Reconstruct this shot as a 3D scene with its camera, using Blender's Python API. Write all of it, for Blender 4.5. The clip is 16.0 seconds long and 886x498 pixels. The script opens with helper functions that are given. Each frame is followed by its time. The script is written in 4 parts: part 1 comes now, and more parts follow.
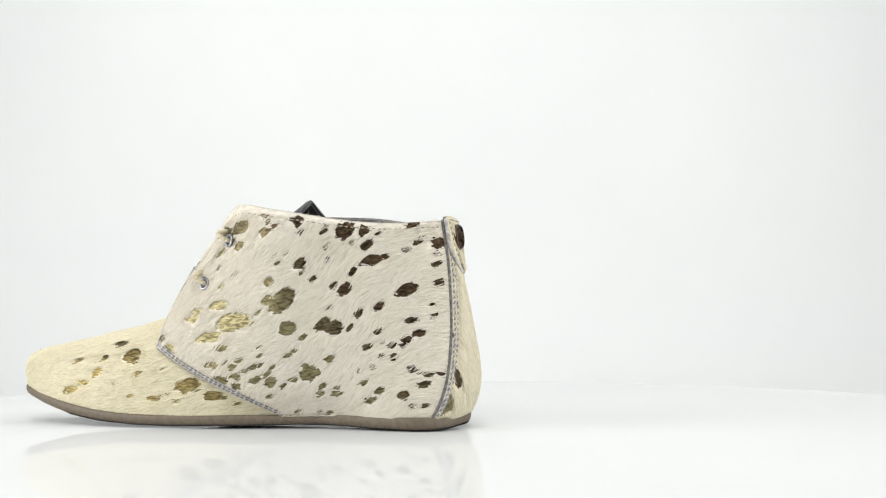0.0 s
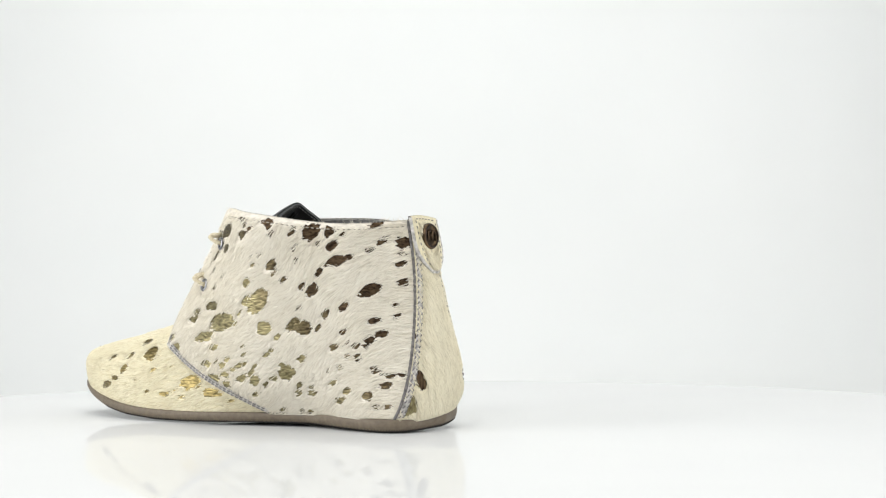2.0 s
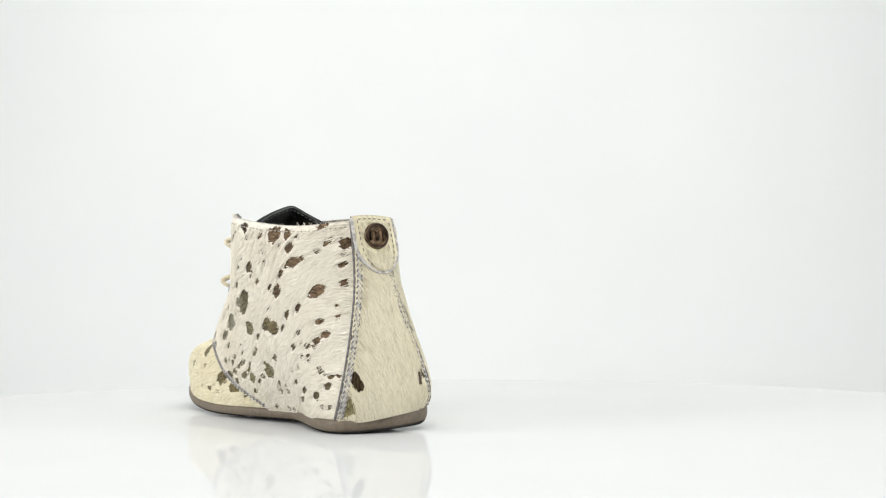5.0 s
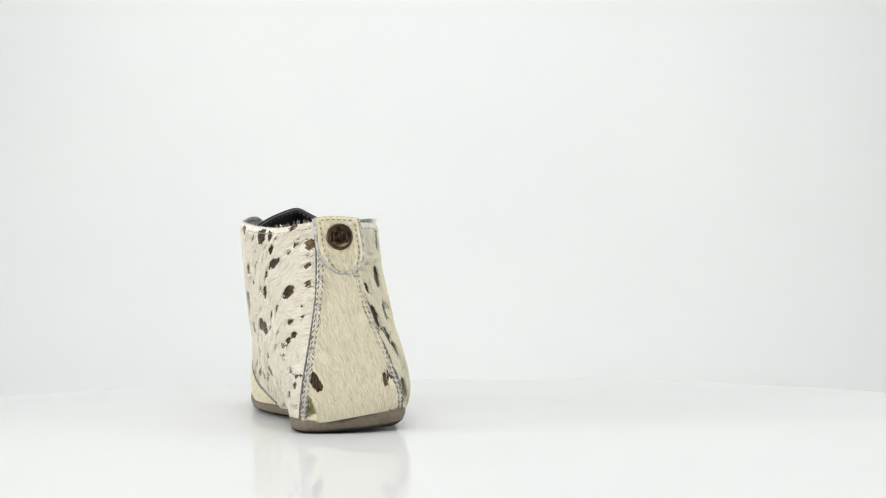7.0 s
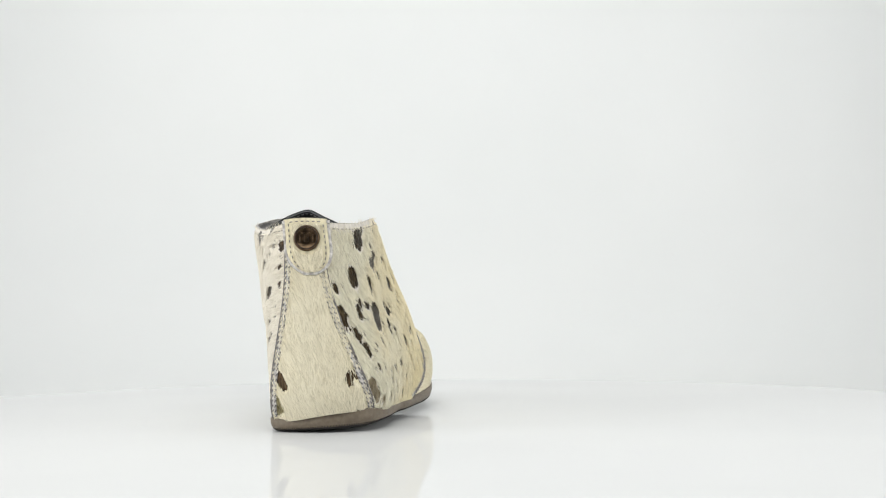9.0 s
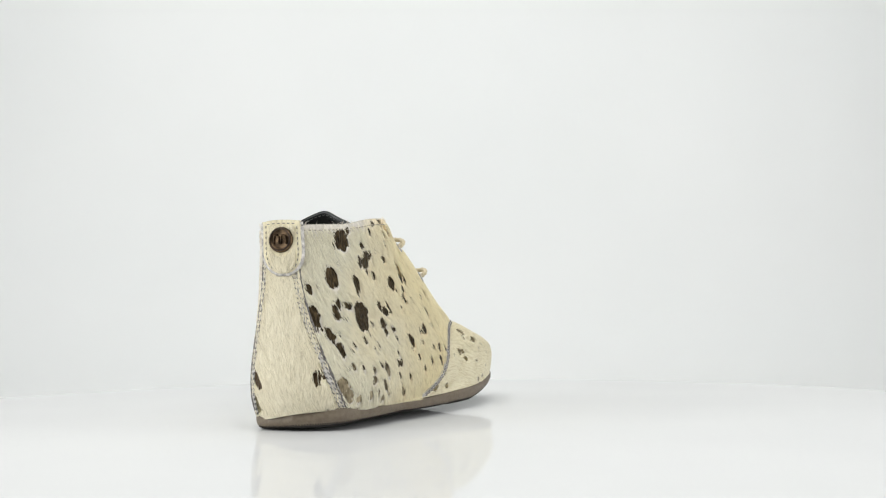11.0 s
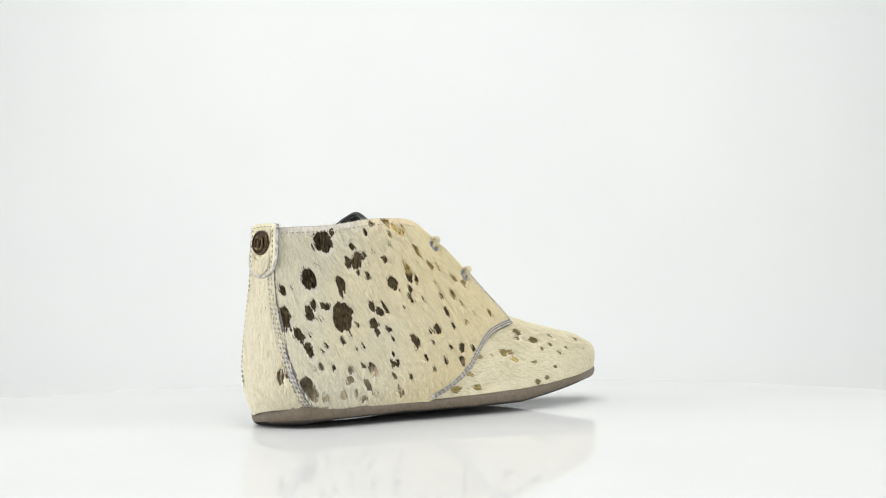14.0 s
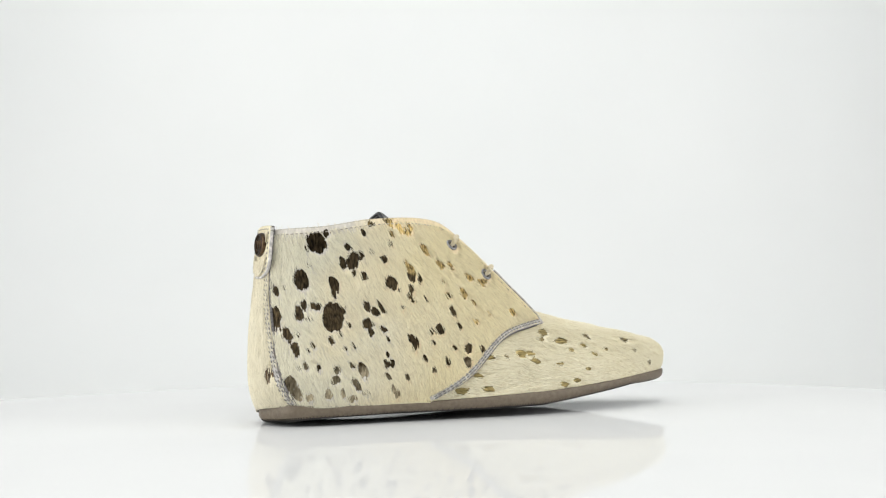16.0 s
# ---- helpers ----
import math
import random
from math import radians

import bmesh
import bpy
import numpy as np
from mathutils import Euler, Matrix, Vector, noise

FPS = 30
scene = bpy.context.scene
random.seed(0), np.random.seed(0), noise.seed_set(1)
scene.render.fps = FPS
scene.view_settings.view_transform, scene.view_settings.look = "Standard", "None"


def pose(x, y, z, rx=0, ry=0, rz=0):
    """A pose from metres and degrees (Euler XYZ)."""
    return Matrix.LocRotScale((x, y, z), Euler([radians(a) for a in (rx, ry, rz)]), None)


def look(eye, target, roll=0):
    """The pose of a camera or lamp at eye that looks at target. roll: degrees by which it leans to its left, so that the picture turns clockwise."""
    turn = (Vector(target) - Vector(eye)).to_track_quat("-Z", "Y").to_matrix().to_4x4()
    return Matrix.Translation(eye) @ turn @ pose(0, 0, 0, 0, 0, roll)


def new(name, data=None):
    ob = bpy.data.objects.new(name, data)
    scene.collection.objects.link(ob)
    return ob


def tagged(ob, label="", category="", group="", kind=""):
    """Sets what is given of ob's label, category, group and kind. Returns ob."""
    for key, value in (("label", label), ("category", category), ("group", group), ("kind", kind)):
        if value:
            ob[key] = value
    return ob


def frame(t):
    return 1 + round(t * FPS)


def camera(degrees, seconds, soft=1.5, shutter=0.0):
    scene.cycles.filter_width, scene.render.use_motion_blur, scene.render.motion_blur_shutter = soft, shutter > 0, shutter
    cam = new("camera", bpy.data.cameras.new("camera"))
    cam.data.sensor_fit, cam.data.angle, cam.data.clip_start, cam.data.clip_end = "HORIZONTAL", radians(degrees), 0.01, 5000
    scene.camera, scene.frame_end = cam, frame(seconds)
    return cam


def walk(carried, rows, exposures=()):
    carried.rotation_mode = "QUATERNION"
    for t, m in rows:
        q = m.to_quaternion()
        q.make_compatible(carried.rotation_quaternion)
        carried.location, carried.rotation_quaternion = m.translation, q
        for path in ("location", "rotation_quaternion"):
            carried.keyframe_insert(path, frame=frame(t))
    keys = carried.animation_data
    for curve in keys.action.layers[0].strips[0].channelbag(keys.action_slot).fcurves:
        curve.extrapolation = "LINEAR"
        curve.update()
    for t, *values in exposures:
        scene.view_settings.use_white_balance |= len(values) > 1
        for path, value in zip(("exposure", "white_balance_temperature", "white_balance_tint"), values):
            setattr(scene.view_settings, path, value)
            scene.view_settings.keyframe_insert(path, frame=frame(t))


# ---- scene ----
cam = camera(40.07, 16.0, soft=1.2)
EYE = pose(0.0357, -0.633, 0.0567) @ pose(0, 0, 0, 90 + 2.994, 0, 0) @ pose(0, 0, 0, 0, 0, -0.85)
walk(cam, [(0, EYE), (16, EYE)],
     [(0, -0.09), (4, -0.09), (7, -0.19), (9, -0.23), (11.5, -0.24), (12, -0.235), (12.5, -0.165), (13.5, -0.14), (16, -0.16)])

# ---- world and light: a white photo booth with softboxes out of view ----
world = bpy.data.worlds.new("studio")
scene.world = world
world.use_nodes = True
world.node_tree.nodes["Background"].inputs[0].default_value = (0.9, 0.95, 1.0, 1)
world.node_tree.nodes["Background"].inputs[1].default_value = 0.25


def softbox(name, eye, target, sx, sy, watts, colour=(0.995, 1.0, 0.985)):
    lamp = bpy.data.lights.new(name, "AREA")
    lamp.shape, lamp.size, lamp.size_y, lamp.energy, lamp.color = "RECTANGLE", sx, sy, watts, colour
    ob = new(name, lamp)
    ob.matrix_world = look(eye, target)
    return ob


softbox("softbox_top", (0.0, 0.05, 1.15), (0, 0.05, 0), 1.1, 0.9, 4.6)
softbox("softbox_front", (0.0, -0.95, 1.0), (0, 0, 0.05), 1.2, 0.5, 12.5)
softbox("softbox_left", (-0.98, -0.32, 0.30), (0, 0, 0.06), 0.8, 0.6, 9.5)
softbox("softbox_right", (1.0, -0.28, 0.34), (0, 0, 0.06), 0.8, 0.6, 7.0)
softbox("softbox_backdrop", (0.05, 0.45, 1.3), (0.1, 1.1, 0.35), 1.4, 0.3, 6.0)


# ---- materials ----
def material(name):
    m = bpy.data.materials.new(name)
    m.use_nodes = True
    return m, m.node_tree.nodes, m.node_tree.links, m.node_tree.nodes["Principled BSDF"]


def noise_node(nodes, links, scale, detail=3.0, coord="Object", stretch=None):
    tc = nodes.new("ShaderNodeTexCoord")
    out = tc.outputs[coord]
    if stretch:
        mp = nodes.new("ShaderNodeMapping")
        mp.inputs["Scale"].default_value = stretch[:3]
        if len(stretch) > 3:
            mp.inputs["Rotation"].default_value = (0, radians(stretch[3]), 0)
        links.new(out, mp.inputs[0])
        out = mp.outputs[0]
    n = nodes.new("ShaderNodeTexNoise")
    n.inputs["Scale"].default_value, n.inputs["Detail"].default_value = scale, detail
    links.new(out, n.inputs["Vector"])
    return n.outputs["Fac"]


def ramp(nodes, links, fac, stops):
    r = nodes.new("ShaderNodeValToRGB")
    r.color_ramp.elements[0].position, r.color_ramp.elements[0].color = stops[0][0], (*stops[0][1], 1)
    r.color_ramp.elements[1].position, r.color_ramp.elements[1].color = stops[-1][0], (*stops[-1][1], 1)
    for p, c in stops[1:-1]:
        r.color_ramp.elements.new(p).color = (*c, 1)
    links.new(fac, r.inputs[0])
    return r.outputs[0]


def bump(nodes, links, bsdf, height, strength, distance):
    b = nodes.new("ShaderNodeBump")
    b.inputs["Strength"].default_value, b.inputs["Distance"].default_value = strength, distance
    links.new(height, b.inputs["Height"])
    links.new(b.outputs[0], bsdf.inputs["Normal"])


def plain(name, dark, light, rough, scale, metal=0.0, relief=0.0, relief_scale=None):
    """A surface with colour variation and fine relief."""
    m, nodes, links, bsdf = material(name)
    links.new(ramp(nodes, links, noise_node(nodes, links, scale), [(0.3, dark), (0.7, light)]), bsdf.inputs["Base Color"])
    bsdf.inputs["Roughness"].default_value, bsdf.inputs["Metallic"].default_value = rough, metal
    if relief:
        bump(nodes, links, bsdf, noise_node(nodes, links, relief_scale or scale * 6), 0.6, relief)
    return m


def graded(nodes, links):
    """Zero over the heel, one over the instep, with an uneven border between."""
    tc = nodes.new("ShaderNodeTexCoord")
    sep = nodes.new("ShaderNodeSeparateXYZ")
    links.new(tc.outputs["Object"], sep.inputs[0])
    rng = nodes.new("ShaderNodeMapRange")
    rng.inputs[1].default_value, rng.inputs[2].default_value = -0.05, 0.045
    links.new(sep.outputs[0], rng.inputs[0])
    add = nodes.new("ShaderNodeMath")
    add.operation = "MULTIPLY_ADD"
    links.new(noise_node(nodes, links, 30.0, 2.0), add.inputs[0])
    add.inputs[1].default_value = 1.1
    sub = nodes.new("ShaderNodeMath")
    sub.operation = "SUBTRACT"
    links.new(rng.outputs[0], add.inputs[2])
    links.new(add.outputs[0], sub.inputs[0])
    sub.inputs[1].default_value = 0.55
    return sub.outputs[0]


def shine_mask(nodes, links, along, up, lo, hi):
    """Zero to one along a slope of the boot's side, with an uneven border: where reflected light is painted on the
    leaf.
    """
    tc = nodes.new("ShaderNodeTexCoord")
    dot = nodes.new("ShaderNodeVectorMath")
    dot.operation = "DOT_PRODUCT"
    links.new(tc.outputs["Object"], dot.inputs[0])
    dot.inputs[1].default_value = (along, 0, up)
    add = nodes.new("ShaderNodeMath")
    add.operation = "MULTIPLY_ADD"
    links.new(noise_node(nodes, links, 70.0, 2.0), add.inputs[0])
    add.inputs[1].default_value = 0.05
    links.new(dot.outputs["Value"], add.inputs[2])
    rng = nodes.new("ShaderNodeMapRange")
    rng.inputs[1].default_value, rng.inputs[2].default_value = lo + 0.025, hi + 0.025
    links.new(add.outputs[0], rng.inputs[0])
    return rng.outputs[0]


# leaf tones lightened to hold the reflection of the white surroundings
LEAF_SHINE = ((0.095, 0.080, 0.040), (0.31, 0.27, 0.145))


def hide(name, low, mid, high, stretch, metal=((0.022, 0.013, 0.008), (0.105, 0.070, 0.040)), shine_area=(1, -0.9, -0.065, -0.022), pale=LEAF_SHINE):
    """Short-haired calf skin; where the attribute foil is below zero, bronze leaf lies bare."""
    m, nodes, links, bsdf = material(name)
    broad = graded(nodes, links) if "cream" in name else noise_node(nodes, links, 26.0, 2.0)
    fine = noise_node(nodes, links, 520.0, 3.0, stretch=stretch)
    base = ramp(nodes, links, broad, [(0.32, low), (0.5, mid), (0.68, high)])
    grain = ramp(nodes, links, fine, [(0.3, (0.72, 0.71, 0.70)), (0.6, (1, 1, 1))])
    mix = nodes.new("ShaderNodeMix")
    mix.data_type, mix.blend_type = "RGBA", "MULTIPLY"
    mix.inputs[0].default_value = 1.0
    links.new(base, mix.inputs[6])
    links.new(grain, mix.inputs[7])
    links.new(mix.outputs[2], bsdf.inputs["Base Color"])
    bsdf.inputs["Roughness"].default_value = 0.72
    bsdf.inputs["Sheen Weight"].default_value = 0.15
    bump(nodes, links, bsdf, fine, 0.6, 0.0006)
    leaf = nodes.new("ShaderNodeBsdfPrincipled")
    tone = noise_node(nodes, links, 900.0, 3.0, stretch=stretch)
    leaf_tone = ramp(nodes, links, tone, [(0.35, metal[0]), (0.65, metal[1])])
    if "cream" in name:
        # gold glints of the lamps, painted into the upper front flecks
        glint = nodes.new("ShaderNodeMix")
        glint.data_type = "RGBA"
        links.new(shine_mask(nodes, links, 1, 1, 0.100, 0.115), glint.inputs[0])
        links.new(leaf_tone, glint.inputs[6])
        links.new(ramp(nodes, links, tone, [(0.35, (0.08, 0.055, 0.018)), (0.65, (0.85, 0.62, 0.25))]), glint.inputs[7])
        leaf_tone = glint.outputs[2]
    # reflected white of the table and surroundings, put into the leaf colour
    shining = nodes.new("ShaderNodeMix")
    shining.data_type = "RGBA"
    links.new(shine_mask(nodes, links, *shine_area), shining.inputs[0])
    links.new(leaf_tone, shining.inputs[6])
    links.new(ramp(nodes, links, tone, [(0.35, pale[0]), (0.65, pale[1])]), shining.inputs[7])
    leaf_tone = shining.outputs[2]
    links.new(leaf_tone, leaf.inputs["Base Color"])
    leaf.inputs["Metallic"].default_value, leaf.inputs["Roughness"].default_value = 0.92, 0.33
    bump(nodes, links, leaf, tone, 0.9, 0.0007)
    at = nodes.new("ShaderNodeAttribute")
    at.attribute_name = "foil"
    edge = noise_node(nodes, links, 800.0, 4.0, stretch=stretch)
    add = nodes.new("ShaderNodeMath")
    add.operation = "MULTIPLY_ADD"
    links.new(edge, add.inputs[0])
    add.inputs[1].default_value = 4.2
    links.new(at.outputs["Fac"], add.inputs[2])
    rng = nodes.new("ShaderNodeMapRange")
    rng.inputs[1].default_value, rng.inputs[2].default_value = 2.05, 2.22
    rng.inputs[3].default_value, rng.inputs[4].default_value = 1.0, 0.0
    links.new(add.outputs[0], rng.inputs[0])
    ms = nodes.new("ShaderNodeMixShader")
    links.new(rng.outputs[0], ms.inputs[0])
    links.new(bsdf.outputs[0], ms.inputs[1])
    links.new(leaf.outputs[0], ms.inputs[2])
    links.new(ms.outputs[0], nodes["Material Output"].inputs[0])
    return m


HIDE_LEFT = hide("hide_pale", (0.72, 0.66, 0.56), (0.79, 0.74, 0.65), (0.83, 0.78, 0.69), (0.35, 1, 1.2, 35))
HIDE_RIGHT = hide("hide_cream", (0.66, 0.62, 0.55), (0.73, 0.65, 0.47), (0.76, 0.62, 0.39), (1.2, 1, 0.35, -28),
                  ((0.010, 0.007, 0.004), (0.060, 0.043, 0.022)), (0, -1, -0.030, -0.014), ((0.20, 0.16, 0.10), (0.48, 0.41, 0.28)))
HIDE_VAMP = hide("hide_vamp", (0.74, 0.67, 0.45), (0.79, 0.73, 0.54), (0.82, 0.76, 0.58), (0.35, 1, 1.2, 10), pale=((0.10, 0.078, 0.030), (0.36, 0.28, 0.12)))
HIDE_HEEL = hide("hide_heel", (0.68, 0.61, 0.42), (0.75, 0.69, 0.49), (0.78, 0.72, 0.55), (1.2, 1.2, 0.3), shine_area=(0, -1, -0.023, -0.017))
SUEDE = plain("grey_suede", (0.30, 0.285, 0.27), (0.70, 0.67, 0.635), 0.9, 520.0, relief=0.0005)
CUT_EDGE = plain("cut_edge", (0.07, 0.064, 0.062), (0.24, 0.225, 0.22), 0.9, 700.0, relief=0.0004)
LINING = plain("lining", (0.020, 0.022, 0.023), (0.045, 0.048, 0.048), 0.42, 160.0, relief=0.0003, relief_scale=900)
FELT = plain("grey_lining", (0.20, 0.20, 0.20), (0.42, 0.41, 0.40), 0.9, 500.0, relief=0.0005)
RUBBER = plain("sole_rubber", (0.115, 0.089, 0.061), (0.165, 0.130, 0.090), 0.55, 420.0, relief=0.0004, relief_scale=1500)
# rubber of the underside, with the deep shade below the sole in its colour
SHADED_TREAD = plain("sole_tread_shade", (0.02, 0.018, 0.016), (0.04, 0.035, 0.03), 0.8, 200.0, relief=0.0004)
BRONZE = plain("antique_bronze", (0.03, 0.022, 0.015), (0.15, 0.10, 0.06), 0.34, 300.0, 1.0, 0.0002, 1500)
BRONZE_DARK = plain("bronze_recess", (0.02, 0.014, 0.01), (0.06, 0.04, 0.03), 0.5, 500.0, 0.7)
STEEL = plain("eyelet_steel", (0.22, 0.22, 0.24), (0.45, 0.45, 0.47), 0.3, 400.0, 1.0)
CORD = plain("lace_cord", (0.58, 0.50, 0.34), (0.78, 0.71, 0.54), 0.85, 900.0, relief=0.0005)
THREAD = plain("thread", (0.24, 0.21, 0.17), (0.44, 0.40, 0.33), 0.7, 900.0)
THREAD_DARK = plain("dark_thread", (0.10, 0.095, 0.095), (0.30, 0.285, 0.28), 0.8, 900.0)
# black of the printed bars, and of the painted shade in the eyelets
INK_HOLE_SHADE = plain("ink_and_hole_shade", (0.008, 0.008, 0.008), (0.014, 0.014, 0.014), 0.6, 300.0)


def gloss_white():
    """White sheet under a thin scuffed gloss."""
    m, nodes, links, bsdf = material("gloss_white_acrylic")
    links.new(ramp(nodes, links, noise_node(nodes, links, 6.0), [(0.3, (0.765, 0.775, 0.78)), (0.7, (0.795, 0.805, 0.805))]), bsdf.inputs["Base Color"])
    bsdf.inputs["Roughness"].default_value = 1.0
    bsdf.inputs["Specular IOR Level"].default_value = 0.0
    top = nodes.new("ShaderNodeBsdfGlossy")
    links.new(ramp(nodes, links, noise_node(nodes, links, 40.0, 5.0), [(0.3, (0.02,) * 3), (0.75, (0.035,) * 3)]), top.inputs["Roughness"])
    ms = nodes.new("ShaderNodeMixShader")
    ms.inputs[0].default_value = 0.31
    links.new(bsdf.outputs[0], ms.inputs[1])
    links.new(top.outputs[0], ms.inputs[2])
    links.new(ms.outputs[0], nodes["Material Output"].inputs[0])
    return m


ACRYLIC = gloss_white()
RIM = plain("satin_white", (0.70, 0.71, 0.71), (0.75, 0.76, 0.76), 0.6, 9.0)
PAPER = plain("backdrop_paper", (0.80, 0.815, 0.81), (0.85, 0.86, 0.855), 0.95, 1.8)
WALL = plain("dim_wall", (0.035, 0.035, 0.037), (0.05, 0.05, 0.053), 0.9, 2.0)


# ---- mesh helpers ----
def mesh_object(name, verts, faces, mats, parent=None, label="", smooth=True, slots=None):
    me = bpy.data.meshes.new(name)
    me.from_pydata([tuple(v) for v in verts], [], [tuple(f) for f in faces])
    for m in mats if isinstance(mats, (list, tuple)) else [mats]:
        me.materials.append(m)
    if smooth:
        me.polygons.foreach_set("use_smooth", np.ones(len(me.polygons), bool))
    if slots is not None:
        me.polygons.foreach_set("material_index", np.asarray(slots, np.int32))
    me.update()
    ob = new(name, me)
    ob.parent = parent
    return tagged(ob, label) if label else ob


def part(name, bm, mat, parent, label=""):
    me = bpy.data.meshes.new(name)
    bm.to_mesh(me)
    bm.free()
    me.materials.append(mat)
    me.polygons.foreach_set("use_smooth", np.ones(len(me.polygons), bool))
    ob = new(name, me)
    ob.parent = parent
    return tagged(ob, label) if label else ob


def spline(c, n):
    """Natural cubic spline through the rows of c, at n even steps."""
    c = np.asarray(c, float)
    k = len(c)
    a = np.zeros((k, k))
    b = np.zeros_like(c)
    a[0, 0] = a[-1, -1] = 1
    for i in range(1, k - 1):
        a[i, i - 1:i + 2] = 1, 4, 1
        b[i] = 6 * (c[i - 1] - 2 * c[i] + c[i + 1])
    m = np.linalg.solve(a, b.reshape(k, -1)).reshape(c.shape)
    t = np.linspace(0, k - 1, n)
    i = np.minimum(t.astype(int), k - 2)
    u = (t - i).reshape((-1,) + (1,) * (c.ndim - 1))
    w = 1 - u
    return w * c[i] + u * c[i + 1] + ((w ** 3 - w) * m[i] + (u ** 3 - u) * m[i + 1]) / 6


def surface(ctrl, ns, nv):
    """A dense grid, ns x nv points, through the control rows, in metres."""
    g = spline(np.asarray(ctrl, float) * 0.001, ns)
    return np.swapaxes(spline(np.swapaxes(g, 0, 1), nv), 0, 1)


def normals(g):
    ds = np.gradient(g, axis=0)
    dv = np.gradient(g, axis=1)
    n = np.cross(ds, dv)
    return n / np.maximum(np.linalg.norm(n, axis=2, keepdims=True), 1e-9)


def outward(g, side):
    """Normals that point away from the foot; side: a vector that they follow."""
    n = normals(g)
    if (n[n.shape[0] // 2, n.shape[1] // 2] @ np.asarray(side, float)) < 0:
        n = -n
    return n


def shell(name, g, n, thick, mats, parent, label="", foil=None):
    """A sheet with thickness and softened edges, from its outer grid; the second material is the cut edge."""
    ns, nv = g.shape[:2]
    i = np.minimum(np.arange(ns), np.arange(ns)[::-1])[:, None]
    j = np.minimum(np.arange(nv), np.arange(nv)[::-1])[None, :]
    ring = np.minimum(i, j)
    drop = np.where(ring == 0, 0.0007, np.where(ring == 1, 0.0003, np.where(ring == 2, 0.0001, 0.0)))[..., None]
    top = g - n * drop
    low = g - n * thick
    verts = np.concatenate([top.reshape(-1, 3), low.reshape(-1, 3)])
    idx = np.arange(ns * nv).reshape(ns, nv)
    quad = np.stack([idx[:-1, :-1], idx[1:, :-1], idx[1:, 1:], idx[:-1, 1:]], -1).reshape(-1, 4)
    off = ns * nv
    rim = np.concatenate([idx[:, 0], idx[-1, 1:], idx[-2::-1, -1], idx[0, -2:0:-1]])
    nxt = np.roll(rim, -1)
    wall = np.stack([rim, nxt, nxt + off, rim + off], -1)
    faces = np.concatenate([quad, quad[:, ::-1] + off, wall])
    slots = np.concatenate([np.zeros(len(quad)), np.ones(len(quad)), np.ones(len(wall))])
    ob = mesh_object(name, verts, faces.tolist(), mats, parent, label, slots=slots)
    if foil is not None:
        at = ob.data.attributes.new("foil", "FLOAT", "POINT")
        at.data.foreach_set("value", np.concatenate([foil.ravel(), np.full(off, 9.0)]).astype(np.float32))
    return ob


def tube(path, radius, sides=6, closed=False):
    """Vertices and faces of a tube along a path of points."""
    p = np.asarray(path, float)
    k = len(p)
    if closed:
        d = np.roll(p, -1, 0) - np.roll(p, 1, 0)
    else:
        d = np.gradient(p, axis=0)
    d /= np.maximum(np.linalg.norm(d, axis=1, keepdims=True), 1e-9)
    ref = np.tile([0.13, 0.31, 0.94], (k, 1))
    a = np.cross(d, ref)
    a /= np.maximum(np.linalg.norm(a, axis=1, keepdims=True), 1e-9)
    b = np.cross(d, a)
    w = np.linspace(0, 2 * np.pi, sides, endpoint=False)
    r = np.broadcast_to(np.asarray(radius, float), (k,))[:, None, None]
    v = (p[:, None] + r * (a[:, None] * np.cos(w)[None, :, None] + b[:, None] * np.sin(w)[None, :, None])).reshape(-1, 3)
    f = []
    for i in range(k if closed else k - 1):
        j = (i + 1) % k
        for s in range(sides):
            q = (s + 1) % sides
            f.append((i * sides + s, i * sides + q, j * sides + q, j * sides + s))
    if not closed:
        f.append(tuple(range(sides)))
        f.append(tuple((k - 1) * sides + s for s in range(sides)))
    return v, f


def join(pieces):
    verts, faces, off = [], [], 0
    for v, f in pieces:
        verts.append(np.asarray(v))
        faces += [tuple(i + off for i in q) for q in f]
        off += len(v)
    return np.concatenate(verts), faces


def stitches(line, up, pitch=0.0031, length=0.0021, radius=0.00033, lift=0.0002):
    """A row of stitches along a line that lies on a surface with the normals up."""
    line, up = np.asarray(line), np.asarray(up)
    seg = np.linalg.norm(np.diff(line, axis=0), axis=1)
    arc = np.concatenate([[0], np.cumsum(seg)])
    out = []
    for a in np.arange(pitch * 0.4, arc[-1] - length, pitch):
        at = np.linspace(a, a + length, 4)
        p = np.stack([np.interp(at, arc, line[:, k]) for k in range(3)], -1)
        u = np.stack([np.interp(at, arc, up[:, k]) for k in range(3)], -1)
        p = p + u * (np.array([-0.0003, 1, 1, -0.0003]) * np.array([1, lift, lift, 1]))[:, None]
        out.append(tube(p, radius * np.array([0.7, 1, 1, 0.7]), 5))
    return out


# ---- the booth ----
def slab(name, lo, hi, mat, label):
    bm = bmesh.new()
    bmesh.ops.create_cube(bm, size=1)
    for v in bm.verts:
        v.co = [lo[k] if v.co[k] < 0 else hi[k] for k in range(3)]
    ob = part(name, bm, mat, None)
    ob.data.polygons.foreach_set("use_smooth", np.zeros(len(ob.data.polygons), bool))
    return tagged(ob, label, kind="structure")


